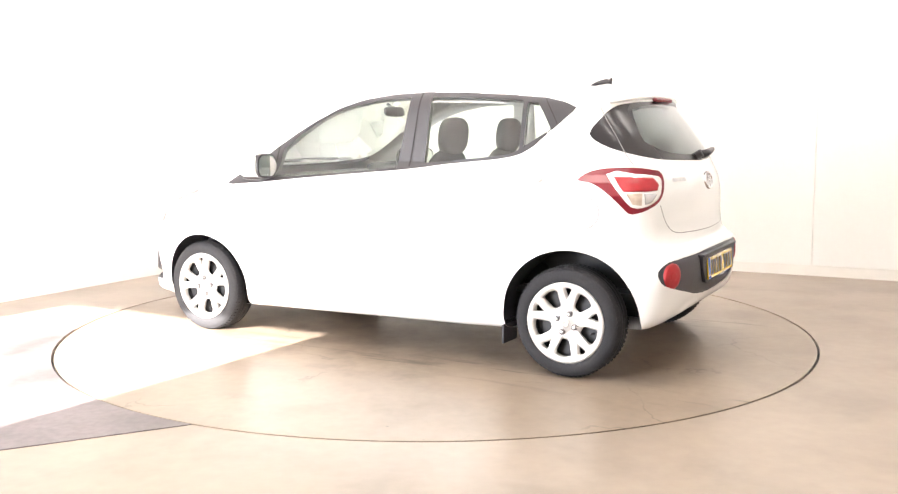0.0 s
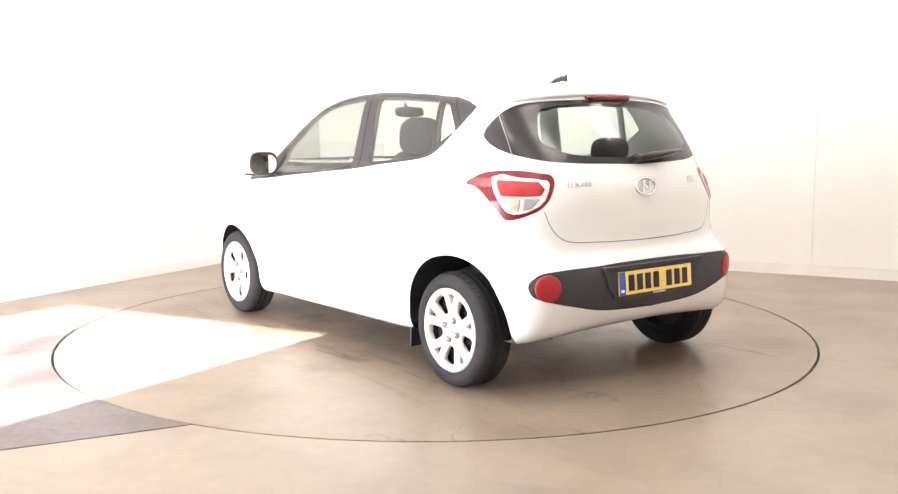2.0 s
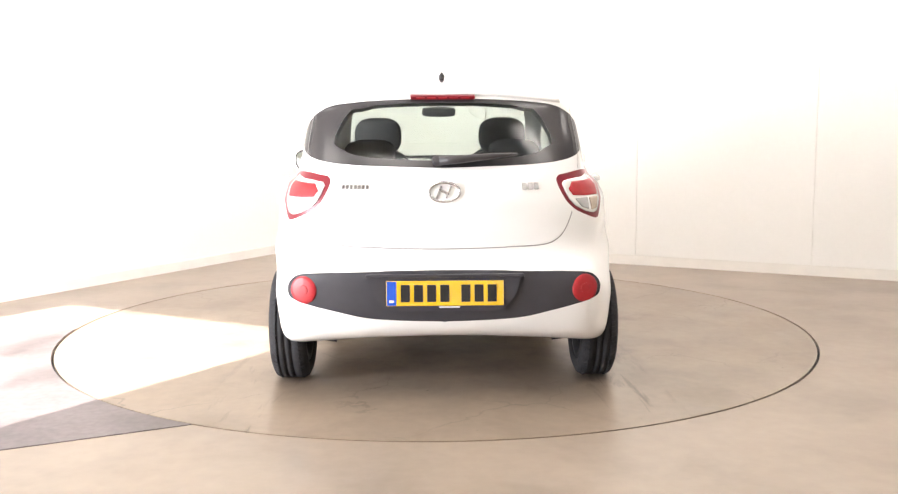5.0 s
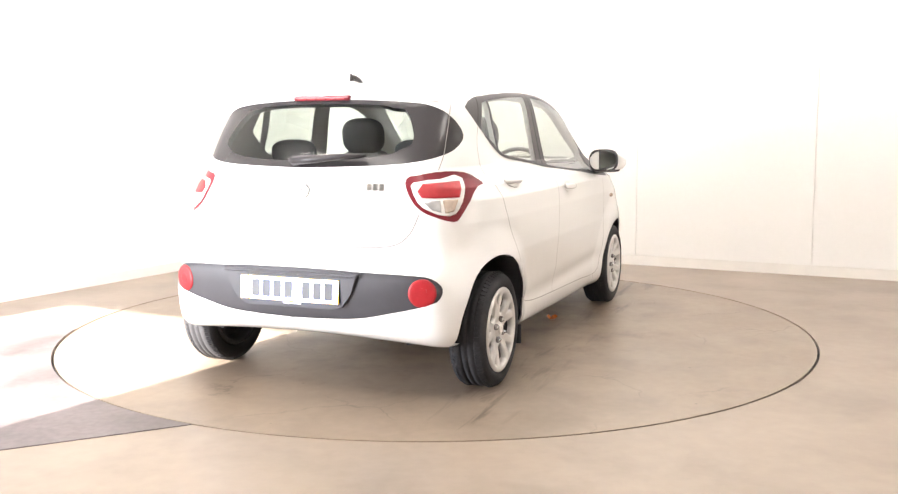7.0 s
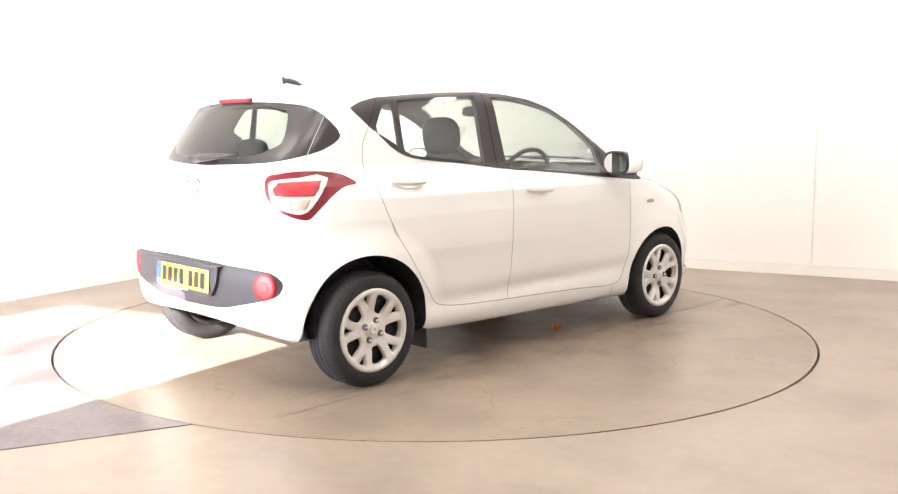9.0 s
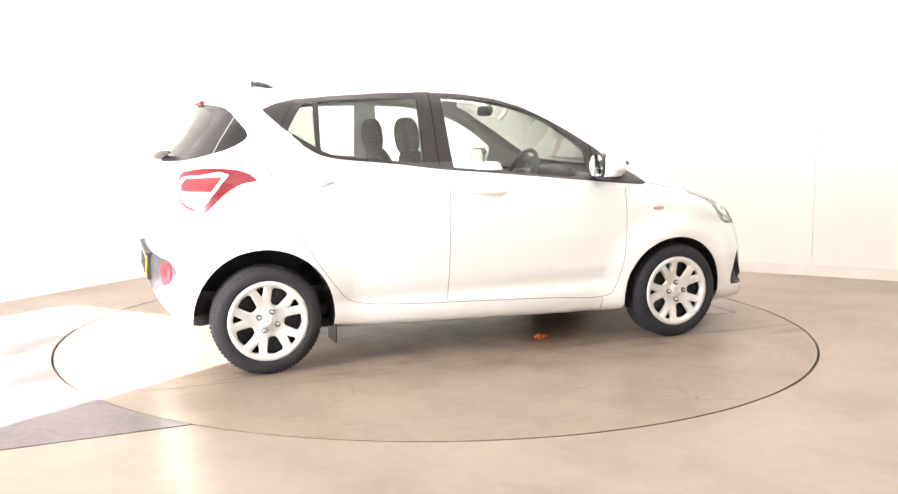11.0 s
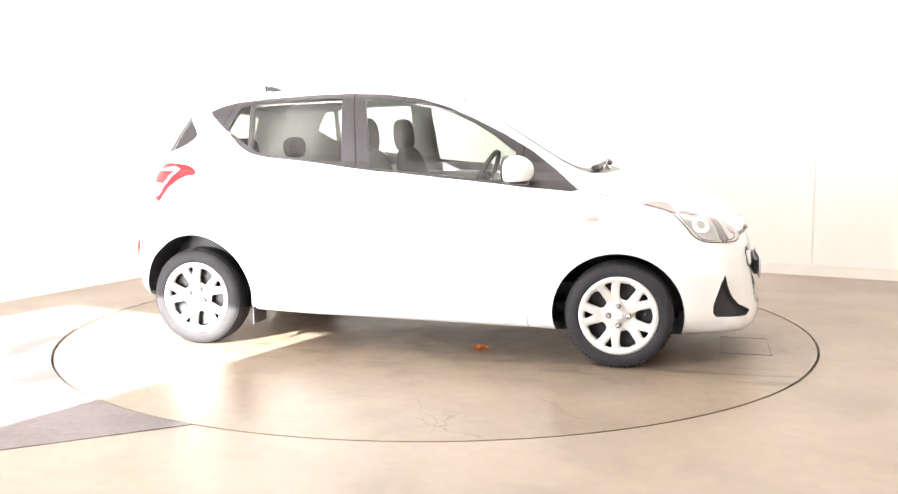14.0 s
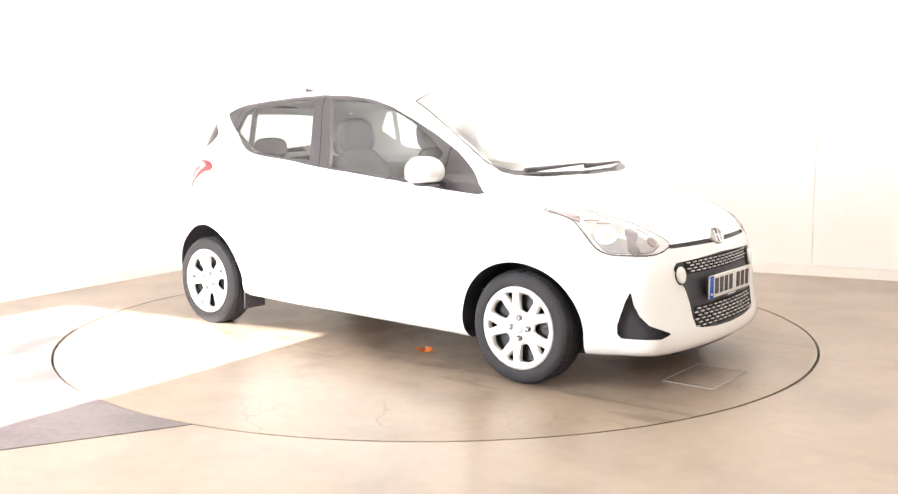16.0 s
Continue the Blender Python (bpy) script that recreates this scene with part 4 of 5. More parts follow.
def build_car():
    root = new("car")
    tagged(root, "white five-door hatchback car standing on the turntable", "car")
    shell = car_shell(root)
    for line, kind, pts in (("door_gap", "side", [(-0.208, 1.005), (-0.2095, 0.85), (-0.211, 0.70), (-0.2135, 0.5), (-0.216, 0.30)]),
                            ("door_gap", "side", [(-0.216, 0.30), (0.1, 0.291), (0.4, 0.282)] + FRONT_DOOR[3:8]),
                            ("rear_door_gap", "side", REAR_DOOR[2:11])):
        surface_line(line, kind, pts, root)
    surface_line("tailgate_gap", "rear", [(math.radians(a) * 0.95, z) for a, z in [(0, 0.6945), (8, 0.696)] + TAILGATE[1:5]], root, 0.005)
    surface_line("glass_gap", "rear", [(math.radians(a) * 0.95, z) for a, z in [(39.6, 1.04), (41.5, 1.10), (43.5, 1.19), (45.5, 1.27), (47.5, 1.36)]], root, 0.004, lift=0.0025)
    surface_line("hood_gap", "top", [(1.757, 0.0), (1.745, 0.25), (1.68, 0.50)], root, 0.004, mat="plastic")
    surface_line("hood_gap", "side", [(1.0, 0.913), (1.144, 0.885), (1.305, 0.846)], root, 0.004, mat="plastic")
    surface_line("fuel_flap_gap", "side", circle(-1.25, 0.817, 0.080, 0.080), root, 0.004, sides=(1,), closed=True)
    surface_line("sill_gap", "side", [(0.73, 0.262), (0.73, 0.165)], root, 0.004)
    surface_line("frame_gap", "side", [(-0.268, 1.418), (-0.235, 1.015)], root, 0.008, mat="gap", lift=0.002)
    surface_line("frame_gap", "side", [(-1.066, 1.245), (-1.03, 1.31), (-0.985, 1.378)], root, 0.005, mat="gap", lift=0.002)
    surface_line("window_seal", "side", [(0.69, 1.135), (0.685, 0.93)], root, 0.010, mat="gap", lift=0.002)

    surface_line("belt_moulding", "side", [(0.95, 0.912), (0.733, 0.931), (0.419, 0.960), (0.108, 0.987), (-0.233, 1.018), (-0.509, 1.053), (-0.813, 1.086), (-0.889, 1.108), (-0.963, 1.154)], root, 0.016, mat="trim", lift=0.003)

    # wheel houses and the floor pan
    for cx, r in ((-1.188, 0.36), (1.203, 0.355)):
        for s in (1, -1):
            bm = bmesh.new()
            n = 36
            rows = []
            for yy, rr in ((None, r - 0.006), (0.50, r), (0.50, 0.02)):
                row = []
                for i in range(n):
                    w = radians(-6 + 192 * i / (n - 1))
                    x, z = cx + rr * math.cos(w), 0.285 + rr * math.sin(w)
                    ys = np.linspace(0.50, 0.86, 73)
                    deep = ys[body(np.full(73, x), ys, np.full(73, z)) < -0.006]
                    row.append(bm.verts.new((x, s * (yy or (deep.max() if len(deep) else 0.5)), z)))
                rows.append(row)
            for a, b in zip(rows, rows[1:]):
                for i in range(n - 1):
                    bm.faces.new((a[i], a[i + 1], b[i + 1], b[i]))
            part("wheel_house", bm, M["plastic"], root, "black wheel arch liner")
    part("floor_pan", box(bmesh.new(), (2.5, 1.16, 0.08), pose(0.25, 0, 0.262), 0.02), M["plastic"], root, "dark underside of the car")
    part("load_floor", box(bmesh.new(), (2.5, 1.34, 0.03), pose(-0.25, 0, 0.40)), M["dash"], root)
    bm = bmesh.new()
    tube(bm, [(-1.56, -0.34, 0.30), (-1.45, -0.34, 0.30), (-1.2, -0.25, 0.27)], 0.022)
    part("exhaust", bm, M["dark_metal"], root, "dark exhaust pipe", True)
    part("rear_axle", tube(bmesh.new(), [(-1.19, -0.62, 0.27), (-1.19, 0, 0.25), (-1.19, 0.62, 0.27)], 0.035), M["dark_metal"], root)
    for s in (1, -1):
        part("mud_flap", box(bmesh.new(), (0.012, 0.16, 0.10), pose(-0.838, s * 0.735, 0.180), 0.004), M["plastic"], root, "short black mud flap")

    # wheels
    first_wheel = make_wheel(root)
    first_wheel.matrix_basis = pose(1.205, 0.745, 0.2745, -90, 0, 0) @ pose(0, 0, 0, 0, 0, 100)
    for x, s, spin in ((-1.185, 1, 160), (1.205, -1, 3), (-1.185, -1, 68)):
        copy_thing(first_wheel, pose(x, s * 0.745, 0.2745, -90 * s, 0, 0) @ pose(0, 0, 0, 0, 0, spin))

    # mirrors
    for s in (1, -1):
        bm = blob(bmesh.new(), (0.18, 0.235, 0.150), pose(0.688, s * 0.897, 1.016, 0, 0, -10 * s), 2.3, 36, 18)
        for v in bm.verts:      # flat back and underside, tapering to the front and towards the tip
            v.co.x = max(v.co.x, 0.634)
            if v.co.z < 0.962:
                v.co.z = 0.962 + 0.2 * (v.co.z - 0.962)
            k = max(0.0, (v.co.x - 0.70) / 0.12)
            v.co.z = 1.0 + (v.co.z - 1.0) * (1 - 0.22 * k)
        mir = part("door_mirror", bm, M["paint"], root, "white door mirror housing", True)
        part("mirror_base", blob(bmesh.new(), (0.11, 0.17, 0.026), pose(0.698, s * 0.888, 0.955, 0, 0, -10 * s), 3), M["trim"], mir, "black lower mirror shell", True)
        part("mirror_arm", tube(bmesh.new(), [(0.70, s * 0.86, 0.952), (0.735, s * 0.79, 0.945), (0.78, s * 0.74, 0.935), (0.81, s * 0.715, 0.93)], [0.020, 0.026, 0.032, 0.036], 12, 0.7), M["trim"], mir, "black mirror arm", True)
        m = facing(Vector((0.636, s * 0.880, 1.020)), (-1, -0.12 * s, 0.0))

        def pad(bm, w, h, z0, z1):
            """A rounded pad for the rim and the glass."""
            rim = [(math.copysign(abs(math.cos(q)) ** 0.62, math.cos(q)) * w, math.copysign(abs(math.sin(q)) ** 0.72, math.sin(q)) * h) for q in (2 * math.pi * i / 40 for i in range(40))]
            return prism(bm, rim, z0, z1)
        part("mirror_rim", pad(bmesh.new(), 0.096, 0.070, -0.03, 0.003), M["trim"], mir, "black mirror rim").matrix_basis = m
        part("mirror_glass", pad(bmesh.new(), 0.086, 0.060, 0.0, 0.0055), M["mirror"], mir, "mirror glass").matrix_basis = m

    # door handles, indicators, fuel flap
    for s in (1, -1):
        for hx, hz in ((0.0, 0.892), (-0.93, 0.962)):
            p, n = on_body("side", hx, hz, s)
            m = facing(p, n) @ pose(0, 0, 0, 0, 0, 2.5 * s)
            h = part("door_handle", blob(bmesh.new(), (0.225, 0.036, 0.026), pose(0, 0, 0.015), 3.0, 20, 10), M["paint"], root, "white door handle", True)
            h.matrix_basis = m
            part("handle_cup", disc(bmesh.new(), 0.070, 0.032, -0.004, 0.0025, dome=0.002), M["paint"], h).matrix_basis = pose(0, -0.002, 0)
        p, n = on_body("side", 1.067, 0.769, s, 0.002)
        part("side_indicator", disc(bmesh.new(), 0.036, 0.012, -0.004, 0.006, dome=0.004), M["amber"], root, "small amber side indicator").matrix_basis = facing(p, n)

    for s in (1, -1):
        tl = shell[("tail_light", s > 0)]
        surface_patch("light_bar", "rear", bent([(31.9, 0.975), (34, 0.992), (39.7, 1.002), (47.4, 1.002), (47.0, 0.967), (45.1, 0.899), (42.8, 0.848), (39.7, 0.842), (36.2, 0.863), (33.3, 0.903)], "rear", 2), tl, "white_lens", s, 0.003, 0.006, "pale light bar")
        surface_patch("stop_lens", "rear", bent([(33.4, 0.95), (34.9, 0.982), (45.8, 0.990), (45.4, 0.955), (44.4, 0.919), (37.7, 0.919), (34.4, 0.922)], "rear", 1), tl, "bright_red", s, 0.005, 0.006, "bright red stop lens")
        surface_patch("reversing_lens", "rear", bent([(34.6, 0.908), (38.9, 0.910), (39.0, 0.856), (36.7, 0.868)], "rear", 1), tl, "clear", s, 0.005, 0.006, "silvered clear reversing lens")
        surface_patch("indicator_lens", "rear", bent([(39.5, 0.910), (43.8, 0.911), (42.4, 0.860), (40.0, 0.852)], "rear", 1), tl, "amber", s, 0.005, 0.006, "pale amber indicator lens")

    # back of the car
    p, n = on_body("rear", 0, 0.545)
    plate_r = plate(root, Matrix.Translation((-1.732, 0, 0.506)) @ facing(Vector((0, 0, 0)), (-1, 0, 0.08)), "yellow", "rear_plate", "yellow rear number plate with a blue band")
    part("plate_shelf", box(bmesh.new(), (0.05, 0.70, 0.014), pose(-1.712, 0, 0.583), 0.004), M["plastic"], root, "black ledge over the plate")
    bm = prism(bmesh.new(), [(-0.34, 0.582), (0.34, 0.582), (0.315, 0.500), (0.27, 0.440), (0.22, 0.425), (-0.22, 0.425), (-0.27, 0.440), (-0.315, 0.500)], -1.727, -1.697)
    bmesh.ops.transform(bm, verts=bm.verts, matrix=Matrix(((0, 0, 1, 0), (1, 0, 0, 0), (0, 1, 0, 0), (0, 0, 0, 1))))
    part("plate_recess", bm, M["plastic"], root, "black plate panel")
    for s in (1, -1):
        p, n = on_body("rear", 33.3, 0.513, s, -0.010)
        f = part("rear_fog_lamp", disc(bmesh.new(), 0.063, 0.063, -0.02, 0.010, dome=0.010), M["bright_red"], root, "round red rear fog lamp", True)
        f.matrix_basis = facing(p, n)
        part("lamp_core", disc(bmesh.new(), 0.024, 0.024, 0.0, 0.0125, 24, 0.002), M["bright_red"], f)
    bm = bmesh.new()
    box(bm, (0.06, 0.30, 0.021), pose(-1.381, 0, 1.381, 0, -25), 0.006)
    brake = part("high_brake_light", bm, M["red"], root, "dark red high-level brake light")
    for k in range(5):
        part("brake_led", box(bmesh.new(), (0.006, 0.040, 0.006), pose(-1.4085, -0.104 + 0.052 * k, 1.3685, 0, -25)), M["bright_red"], brake)
    # spoiler lip over the rear glass
    bm = bmesh.new()
    rows = []
    for i in range(33):
        y = -0.56 + 1.12 * i / 32
        a = abs(y)
        x = -1.395 + 0.20 * a**2 + 0.30 * a**4
        z = 1.402 - 0.12 * a**2
        rows.append([bm.verts.new((x + dx, y, z + dz)) for dx, dz in ((0.10, 0.018), (0.03, 0.012), (-0.006, -0.004), (-0.004, -0.018), (0.03, -0.026), (0.08, -0.03))])
    for a, b in zip(rows, rows[1:]):
        for k in range(5):
            bm.faces.new((a[k], a[k + 1], b[k + 1], b[k]))
    bm.faces.new(rows[0])
    bm.faces.new(rows[-1][::-1])
    part("spoiler", bm, M["paint"], root, "white roof spoiler", True)
    # rear wiper
    bm = bmesh.new()
    tube(bm, [(-1.630, 0.02, 1.085), (-1.628, -0.08, 1.092), (-1.615, -0.22, 1.105), (-1.595, -0.33, 1.112)], [0.026, 0.024, 0.017, 0.008], 10, 0.8)
    wiper = part("rear_wiper", bm, M["trim"], root, "black rear wiper", True)
    part("wiper_pivot", disc(bmesh.new(), 0.026, 0.022, -0.03, 0.018, 24, 0.006), M["trim"], wiper).matrix_basis = facing(Vector((-1.612, 0.025, 1.085)), (-1, 0, 0.6))
    # badges as plain shapes
    p, n = on_body("rear", 0, 0.947, 1, 0.004)
    bm = bmesh.new()
    mt = facing(p, n)
    rows = [[bm.verts.new(mt @ Vector((a * math.cos(2 * math.pi * i / 48), b * math.sin(2 * math.pi * i / 48), c))) for i in range(48)]
            for a, b, c in ((0.075, 0.048, -0.012), (0.075, 0.048, 0.003), (0.069, 0.042, 0.006), (0.062, 0.036, 0.002), (0.062, 0.036, -0.012))]
    for a, b in zip(rows, rows[1:]):
        for i in range(48):
            bm.faces.new((a[i], a[(i + 1) % 48], b[(i + 1) % 48], b[i]))
    bd = part("rear_badge", bm, M["chrome"], root, "oval chrome badge", True)
    for dx, rot, ln in ((-0.022, -22, 0.060), (0.022, -22, 0.060), (0.0, 62, 0.052)):
        part("badge_bar", box(bmesh.new(), (0.011, ln, 0.006), mt @ pose(dx, 0, 0.001, 0, 0, rot), 0.002), M["chrome"], bd)
    for y0, wid, cnt in ((0.405, 0.13, 7), (-0.395, 0.085, 3)):
        p, n = on_body("rear", math.degrees(math.atan2(abs(y0), 0.93)), 0.968, 1 if y0 > 0 else -1, 0.003)
        lt = facing(p, n)
        for k in range(cnt):
            part("badge_bar", box(bmesh.new(), (wid / cnt * 0.72, 0.020 if cnt > 3 else 0.032, 0.005), lt @ pose(-wid / 2 + wid * (k + 0.5) / cnt, 0, 0), 0.001), M["chrome"], bd)
    # aerial
    bm = bmesh.new()
    tube(bm, [(-0.985, 0, 1.462), (-1.03, 0, 1.476), (-1.075, 0, 1.484), (-1.10, 0, 1.482)], [0.006, 0.014, 0.016, 0.011], 12, 0.9)
    tube(bm, [(-1.095, 0, 1.470), (-1.103, 0, 1.492), (-1.107, 0, 1.502)], [0.014, 0.009, 0.005], 10)
    part("roof_aerial", bm, M["trim"], root, "short black roof aerial", True)

    # front of the car
    plate(root, Matrix.Translation((1.918, 0, 0.465)) @ facing(Vector((0, 0, 0)), (1, 0, 0.0)), "white_plate", "front_plate", "white front number plate with a blue band")
    part("plate_mount", box(bmesh.new(), (0.02, 0.46, 0.08), pose(1.900, 0, 0.465), 0.004), M["plastic"], root)
    grille = new("grille")
    grille.parent = root
    tagged(grille, "black honeycomb grille with pale tips")
    for z0, z1, amax in ((0.542, 0.598, 19.0), (0.282, 0.378, 16.5)):
        rowsn = 4 if z1 - z0 < 0.07 else 6
        for i in range(rowsn):
            z = z0 + (z1 - z0) * (i + 0.5) / rowsn
            for k in range(-8, 9):
                a = (k + 0.5 * (i % 2)) * 2.75
                if abs(a) > amax:
                    continue
                p, n = on_body("front", abs(a), z, 1 if a >= 0 else -1, -0.004)
                m = facing(p, n)
                part("grille_cell", box(bmesh.new(), (0.027, 0.0065, 0.008), m, 0.002), M["silver"], grille)
        surf = []
        for j in range(2):
            for k in range(25):
                a = -amax - 0.6 + (2 * amax + 1.2) * k / 24
                p, n = on_body("front", abs(a), (z0 - 0.004, z1 + 0.004)[j], 1 if a >= 0 else -1, -0.0085)
                surf.append(p)
        mesh_object("grille_backing", surf, [(k, k + 1, 26 + k, 25 + k) for k in range(24)], M["gap"], grille)
    for s in (1, -1):
        p, n = on_body("front", 22.0, 0.540, s)
        d = part("daytime_lamp", disc(bmesh.new(), 0.032, 0.040, -0.02, 0.016, 32, 0.012), M["white_lens"], root, "round white daytime lamp", True)
        d.matrix_basis = facing(p, n)
        part("lamp_surround", disc(bmesh.new(), 0.040, 0.048, -0.024, 0.002, 32, 0.002), M["trim"], d)
        hl = shell[("headlight", s > 0)]
        surface_patch("headlight_lens", "front", bent([(45, 0.838), (39.1, 0.815), (33.8, 0.776), (30.6, 0.745), (27.3, 0.691), (30.6, 0.654), (36.1, 0.655), (41.2, 0.661), (43.6, 0.703), (46.2, 0.775)], "front", 3), hl, "clear", s, 0.003, 0.008, "bright clear lens")
        surface_patch("headlight_tail", "front", bent([(55.5, 0.845), (52.5, 0.859), (50, 0.864), (46, 0.853), (46.8, 0.79), (49, 0.808), (52, 0.826)], "front", 1), hl, "tinted", s, 0.003, 0.008, "smoky pink-grey rear end of the lens")
        surface_patch("lens_divider", "front", bent([(35.6, 0.756), (32.4, 0.740), (34.0, 0.699), (33.2, 0.667), (36.3, 0.668), (36.2, 0.714)], "front", 2), hl, "smoke", s, 0.006, 0.006, "grey divider in the lens")
        for a, z, ru, rv, mat in ((41.0, 0.735, 0.052, 0.046, "white_lens"), (41.0, 0.735, 0.024, 0.022, "clear"), (29.6, 0.700, 0.022, 0.026, "tinted"), (43.6, 0.802, 0.040, 0.007, "tinted"), (40.6, 0.788, 0.034, 0.006, "tinted")):
            p, n = on_body("front", a, z, s, 0.003)
            part("reflector", disc(bmesh.new(), ru, rv, -0.01, 0.002 + (0.05 - ru) * 0.03, 32, 0.001), M[mat], hl).matrix_basis = facing(p, n)
        surface_line("headlight_edge", "front", bent([(56.2, 0.844), (53.2, 0.863), (50.4, 0.869), (44.6, 0.855), (38.7, 0.826), (33.1, 0.789), (29.3, 0.754), (23.9, 0.682), (26, 0.660), (30.2, 0.643), (36.2, 0.645), (40.8, 0.652), (43.4, 0.676), (46.5, 0.749), (48.9, 0.80), (51.7, 0.82)], "front", 1), hl, 0.006, "plastic", (s,), 0.005, True)
    p, n = on_body("front", 0, 0.689, 1, 0.002)
    mt = facing(p, n)
    bm = bmesh.new()
    rows = [[bm.verts.new(mt @ Vector((a * math.cos(2 * math.pi * i / 48), b * math.sin(2 * math.pi * i / 48), c))) for i in range(48)]
            for a, b, c in ((0.072, 0.046, -0.02), (0.072, 0.046, 0.006), (0.066, 0.040, 0.010), (0.060, 0.034, 0.005), (0.060, 0.034, -0.02))]
    for a, b in zip(rows, rows[1:]):
        for i in range(48):
            bm.faces.new((a[i], a[(i + 1) % 48], b[(i + 1) % 48], b[i]))
    bd = part("front_badge", bm, M["chrome"], root, "oval chrome badge", True)
    part("badge_back", disc(bmesh.new(), 0.063, 0.037, -0.02, 0.001, 32, 0.001), M["clear"], bd).matrix_basis = mt
    for dx, rot, ln in ((-0.020, -22, 0.058), (0.020, -22, 0.058), (0.0, 62, 0.05)):
        part("badge_bar", box(bmesh.new(), (0.011, ln, 0.006), mt @ pose(dx, 0, 0.005, 0, 0, rot), 0.002), M["chrome"], bd)
    lip = []
    for k in range(-8, 9):
        q, n = on_body("front", abs(k) * 2.6, 0.215, 1 if k >= 0 else -1)
        lip.append((q.x - 0.075, q.y, 0.164))
    part("front_lip", tube(bmesh.new(), lip, 0.022, 8, 0.6), M["plastic"], root, "black strip under the front bumper", True)
    # front wipers
    for y0, y1 in ((-0.52, 0.05), (0.02, 0.50)):
        bm = bmesh.new()
        pts = []
        for k in range(7):
            y = y0 + (y1 - y0) * k / 6
            q = settle_on(np.array([[1.075 - 0.12 * y * y - 0.03 * k / 6, y, 1.02]]), 6, 0.022)[0]
            pts.append(q)
        tube(bm, pts, [0.017, 0.015, 0.013, 0.011, 0.010, 0.008, 0.006], 8, 0.8)
        part("front_wiper", bm, M["plastic"], root, "black front wiper", True)

    # inside
    seat(root, -0.10, -0.36)
    seat(root, -0.10, 0.36)
    seat(root, -0.93, 0.0, True)
    part("dashboard", blob(bmesh.new(), (0.50, 1.34, 0.40), pose(0.74, 0, 0.76), 4.5, 28, 14), M["dash"], root, "dark grey dashboard", True)
    part("instrument_hood", blob(bmesh.new(), (0.22, 0.34, 0.12), pose(0.62, -0.36, 0.95), 3), M["dash"], root, "", True)
    wm = facing(Vector((0.40, -0.36, 0.93)), (-0.9, 0, 0.42))
    bm = bmesh.new()
    revolve(bm, [(0.182 + 0.014 * math.cos(2 * math.pi * k / 10), 0.014 * math.sin(2 * math.pi * k / 10)) for k in range(10)], 48, wm)
    wheel = part("steering_wheel", bm, M["dash"], root, "dark steering wheel", True)
    part("wheel_boss", blob(bmesh.new(), (0.16, 0.12, 0.05), wm, 3), M["dash"], wheel, "", True)
    part("wheel_spoke", box(bmesh.new(), (0.35, 0.035, 0.016), wm, 0.005), M["dash"], wheel)
    part("inside_mirror", blob(bmesh.new(), (0.03, 0.22, 0.065), pose(0.33, 0, 1.335, 0, 10), 3.5), M["dash"], root, "", True)
    part("mirror_stem", tube(bmesh.new(), [(0.34, 0, 1.35), (0.38, 0, 1.385)], 0.01), M["dash"], root)
    for s in (1, -1):
        part("door_card", box(bmesh.new(), (1.05, 0.04, 0.52), pose(0.28, s * 0.735, 0.68), 0.015), M["lining"], root, "grey door lining")
        part("door_card", box(bmesh.new(), (0.50, 0.04, 0.56), pose(-0.53, s * 0.735, 0.72), 0.015), M["lining"], root, "grey door lining")
    part("parcel_shelf", box(bmesh.new(), (0.32, 1.10, 0.03), pose(-1.33, 0, 1.0), 0.01), M["dash"], root, "dark parcel shelf")
    return root


car = build_car()


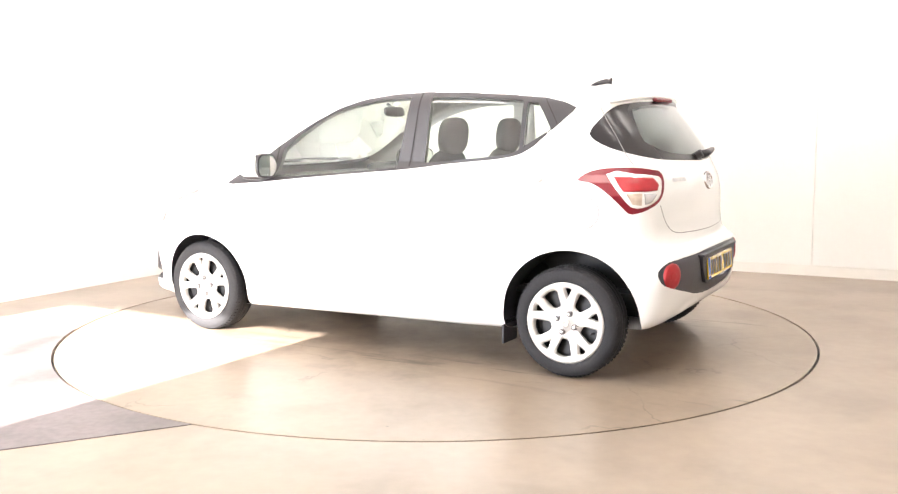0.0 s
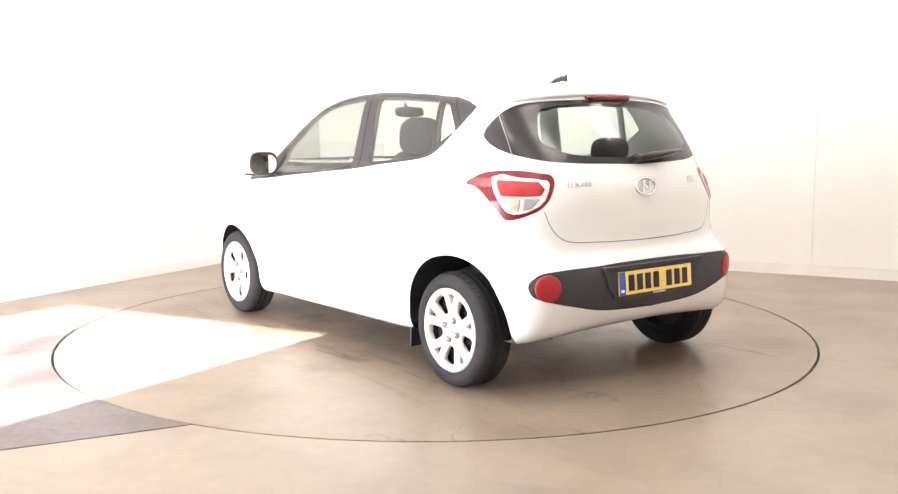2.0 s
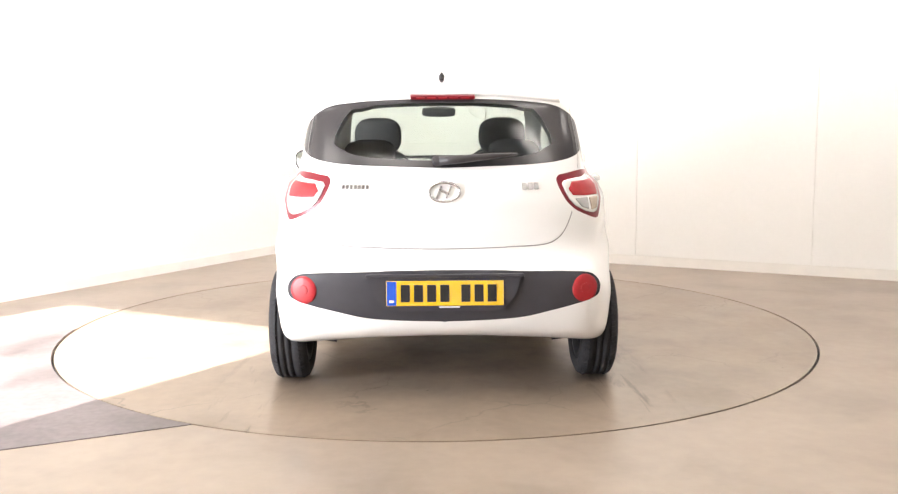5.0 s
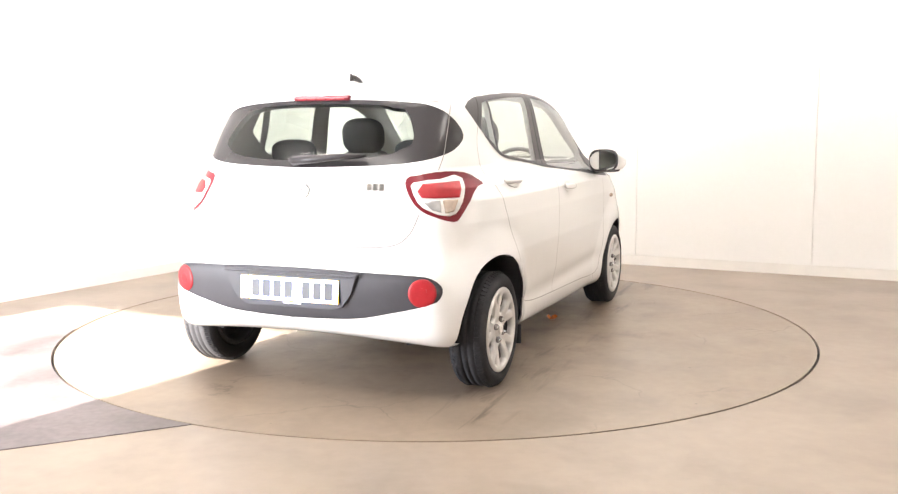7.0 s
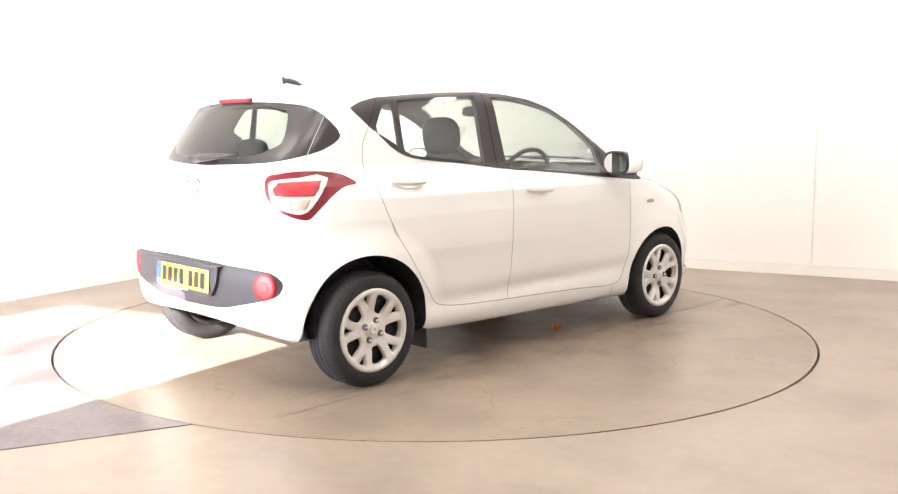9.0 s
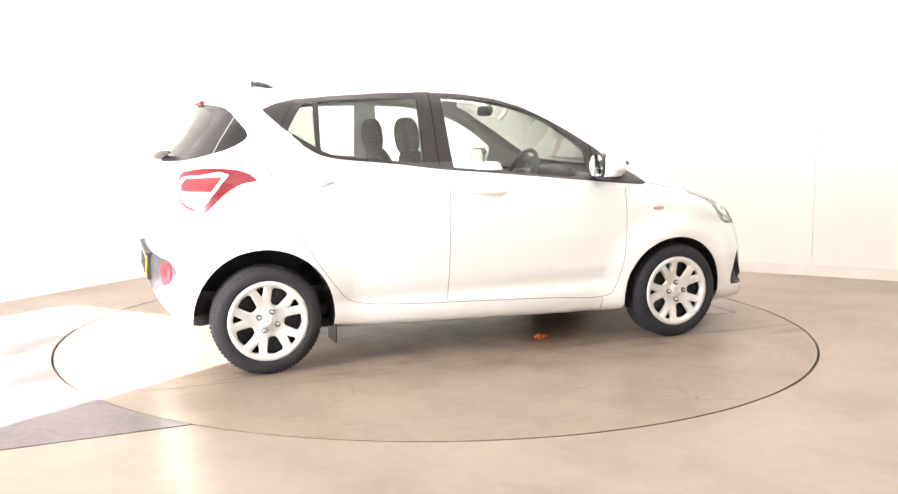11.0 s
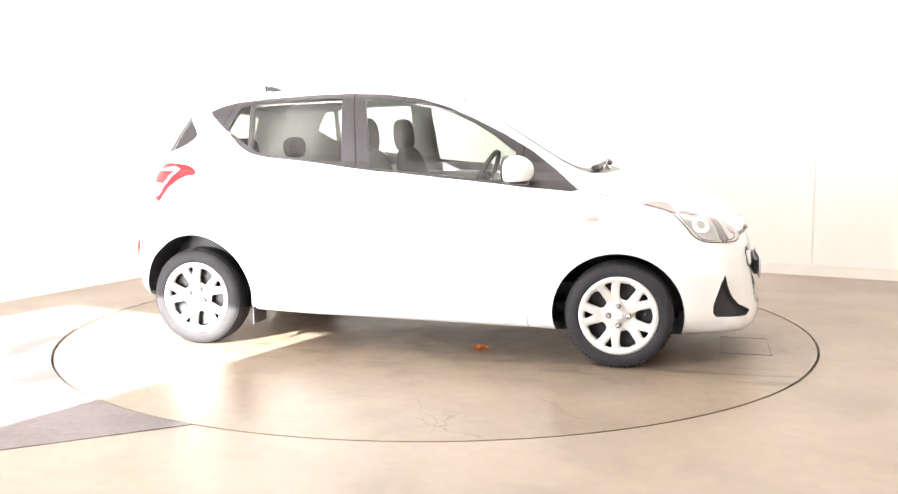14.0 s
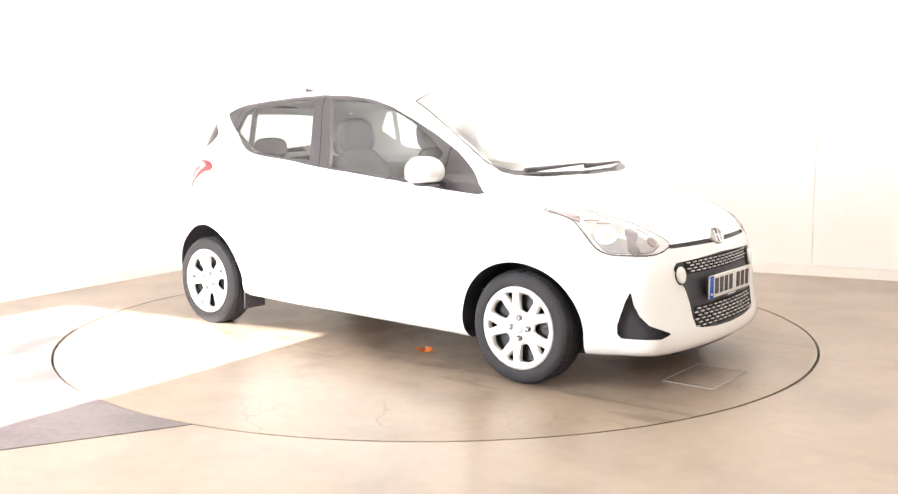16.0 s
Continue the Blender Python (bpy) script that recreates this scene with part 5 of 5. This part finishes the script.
def leaf_thing():
    bm = bmesh.new()
    rnd = random.Random(4)
    vs = []
    for i in range(13):
        a = 2 * math.pi * i / 12
        r = (0.045 if i % 2 else 0.028) * (1.25 if i in (0, 1, 11) else 1)
        vs.append(bm.verts.new((r * math.cos(a), r * math.sin(a) * 0.8, 0.006 + 0.022 * abs(math.sin(a * 1.5)) + 0.004 * rnd.random()))) if i < 12 else None
    c = bm.verts.new((0, 0, 0.003))
    for i in range(12):
        bm.faces.new((c, vs[i], vs[(i + 1) % 12]))
    r = bmesh.ops.extrude_face_region(bm, geom=bm.faces[:])
    bmesh.ops.translate(bm, verts=[v for v in r["geom"] if isinstance(v, bmesh.types.BMVert)], vec=(0, 0, 0.002))
    tube(bm, [(0.03, 0, 0.006), (0.055, 0.004, 0.010), (0.075, 0.012, 0.006)], 0.0018, 6)
    return tagged(part("fallen_leaf", bm, M["leaf"], None), "dry curled orange leaf lying on the turntable", "leaf")


leaf = leaf_thing()


def access_cover():
    """The hairline joint of a small cover let into the turntable."""
    x0, x1, y0, y1 = 1.72, 1.98, -0.372, 0.042
    for cx, cy, lx, ly in ((x0, (y0 + y1) / 2, 0.0035, y1 - y0), (x1, (y0 + y1) / 2, 0.0035, y1 - y0), ((x0 + x1) / 2, y0, x1 - x0, 0.0035), ((x0 + x1) / 2, y1, x1 - x0, 0.0035)):
        part("cover_joint", box(bmesh.new(), (lx, ly, 0.004), pose(cx, cy, 0.0015)), M["seam"], table)


access_cover()


HEADING_T = [0.0, 2.0, 4.0, 6.5, 9.0, 11.5, 14.0, 16.0]
HEADING = [149.75, 126.26, 102.40, 72.55, 42.80, 13.75, -15.45, -39.2]


def motions():
    """The turntable carries the car and the leaf round at an even pace."""
    for thing, x, y, extra, z in ((table, 0, 0, 0, 0), (car, -0.0132, -0.0207, 0, 0.001), (leaf, 0.412, -0.630, 25, 0.0)):
        rows = []
        for k in range(33):
            h = float(np.interp(k / 2, HEADING_T, HEADING))
            c, s = math.cos(radians(h)), math.sin(radians(h))
            rows.append((k / 2, pose(c * x - s * y, s * x + c * y, z, 0, 0, h + extra)))
        walk(thing, rows)


motions()
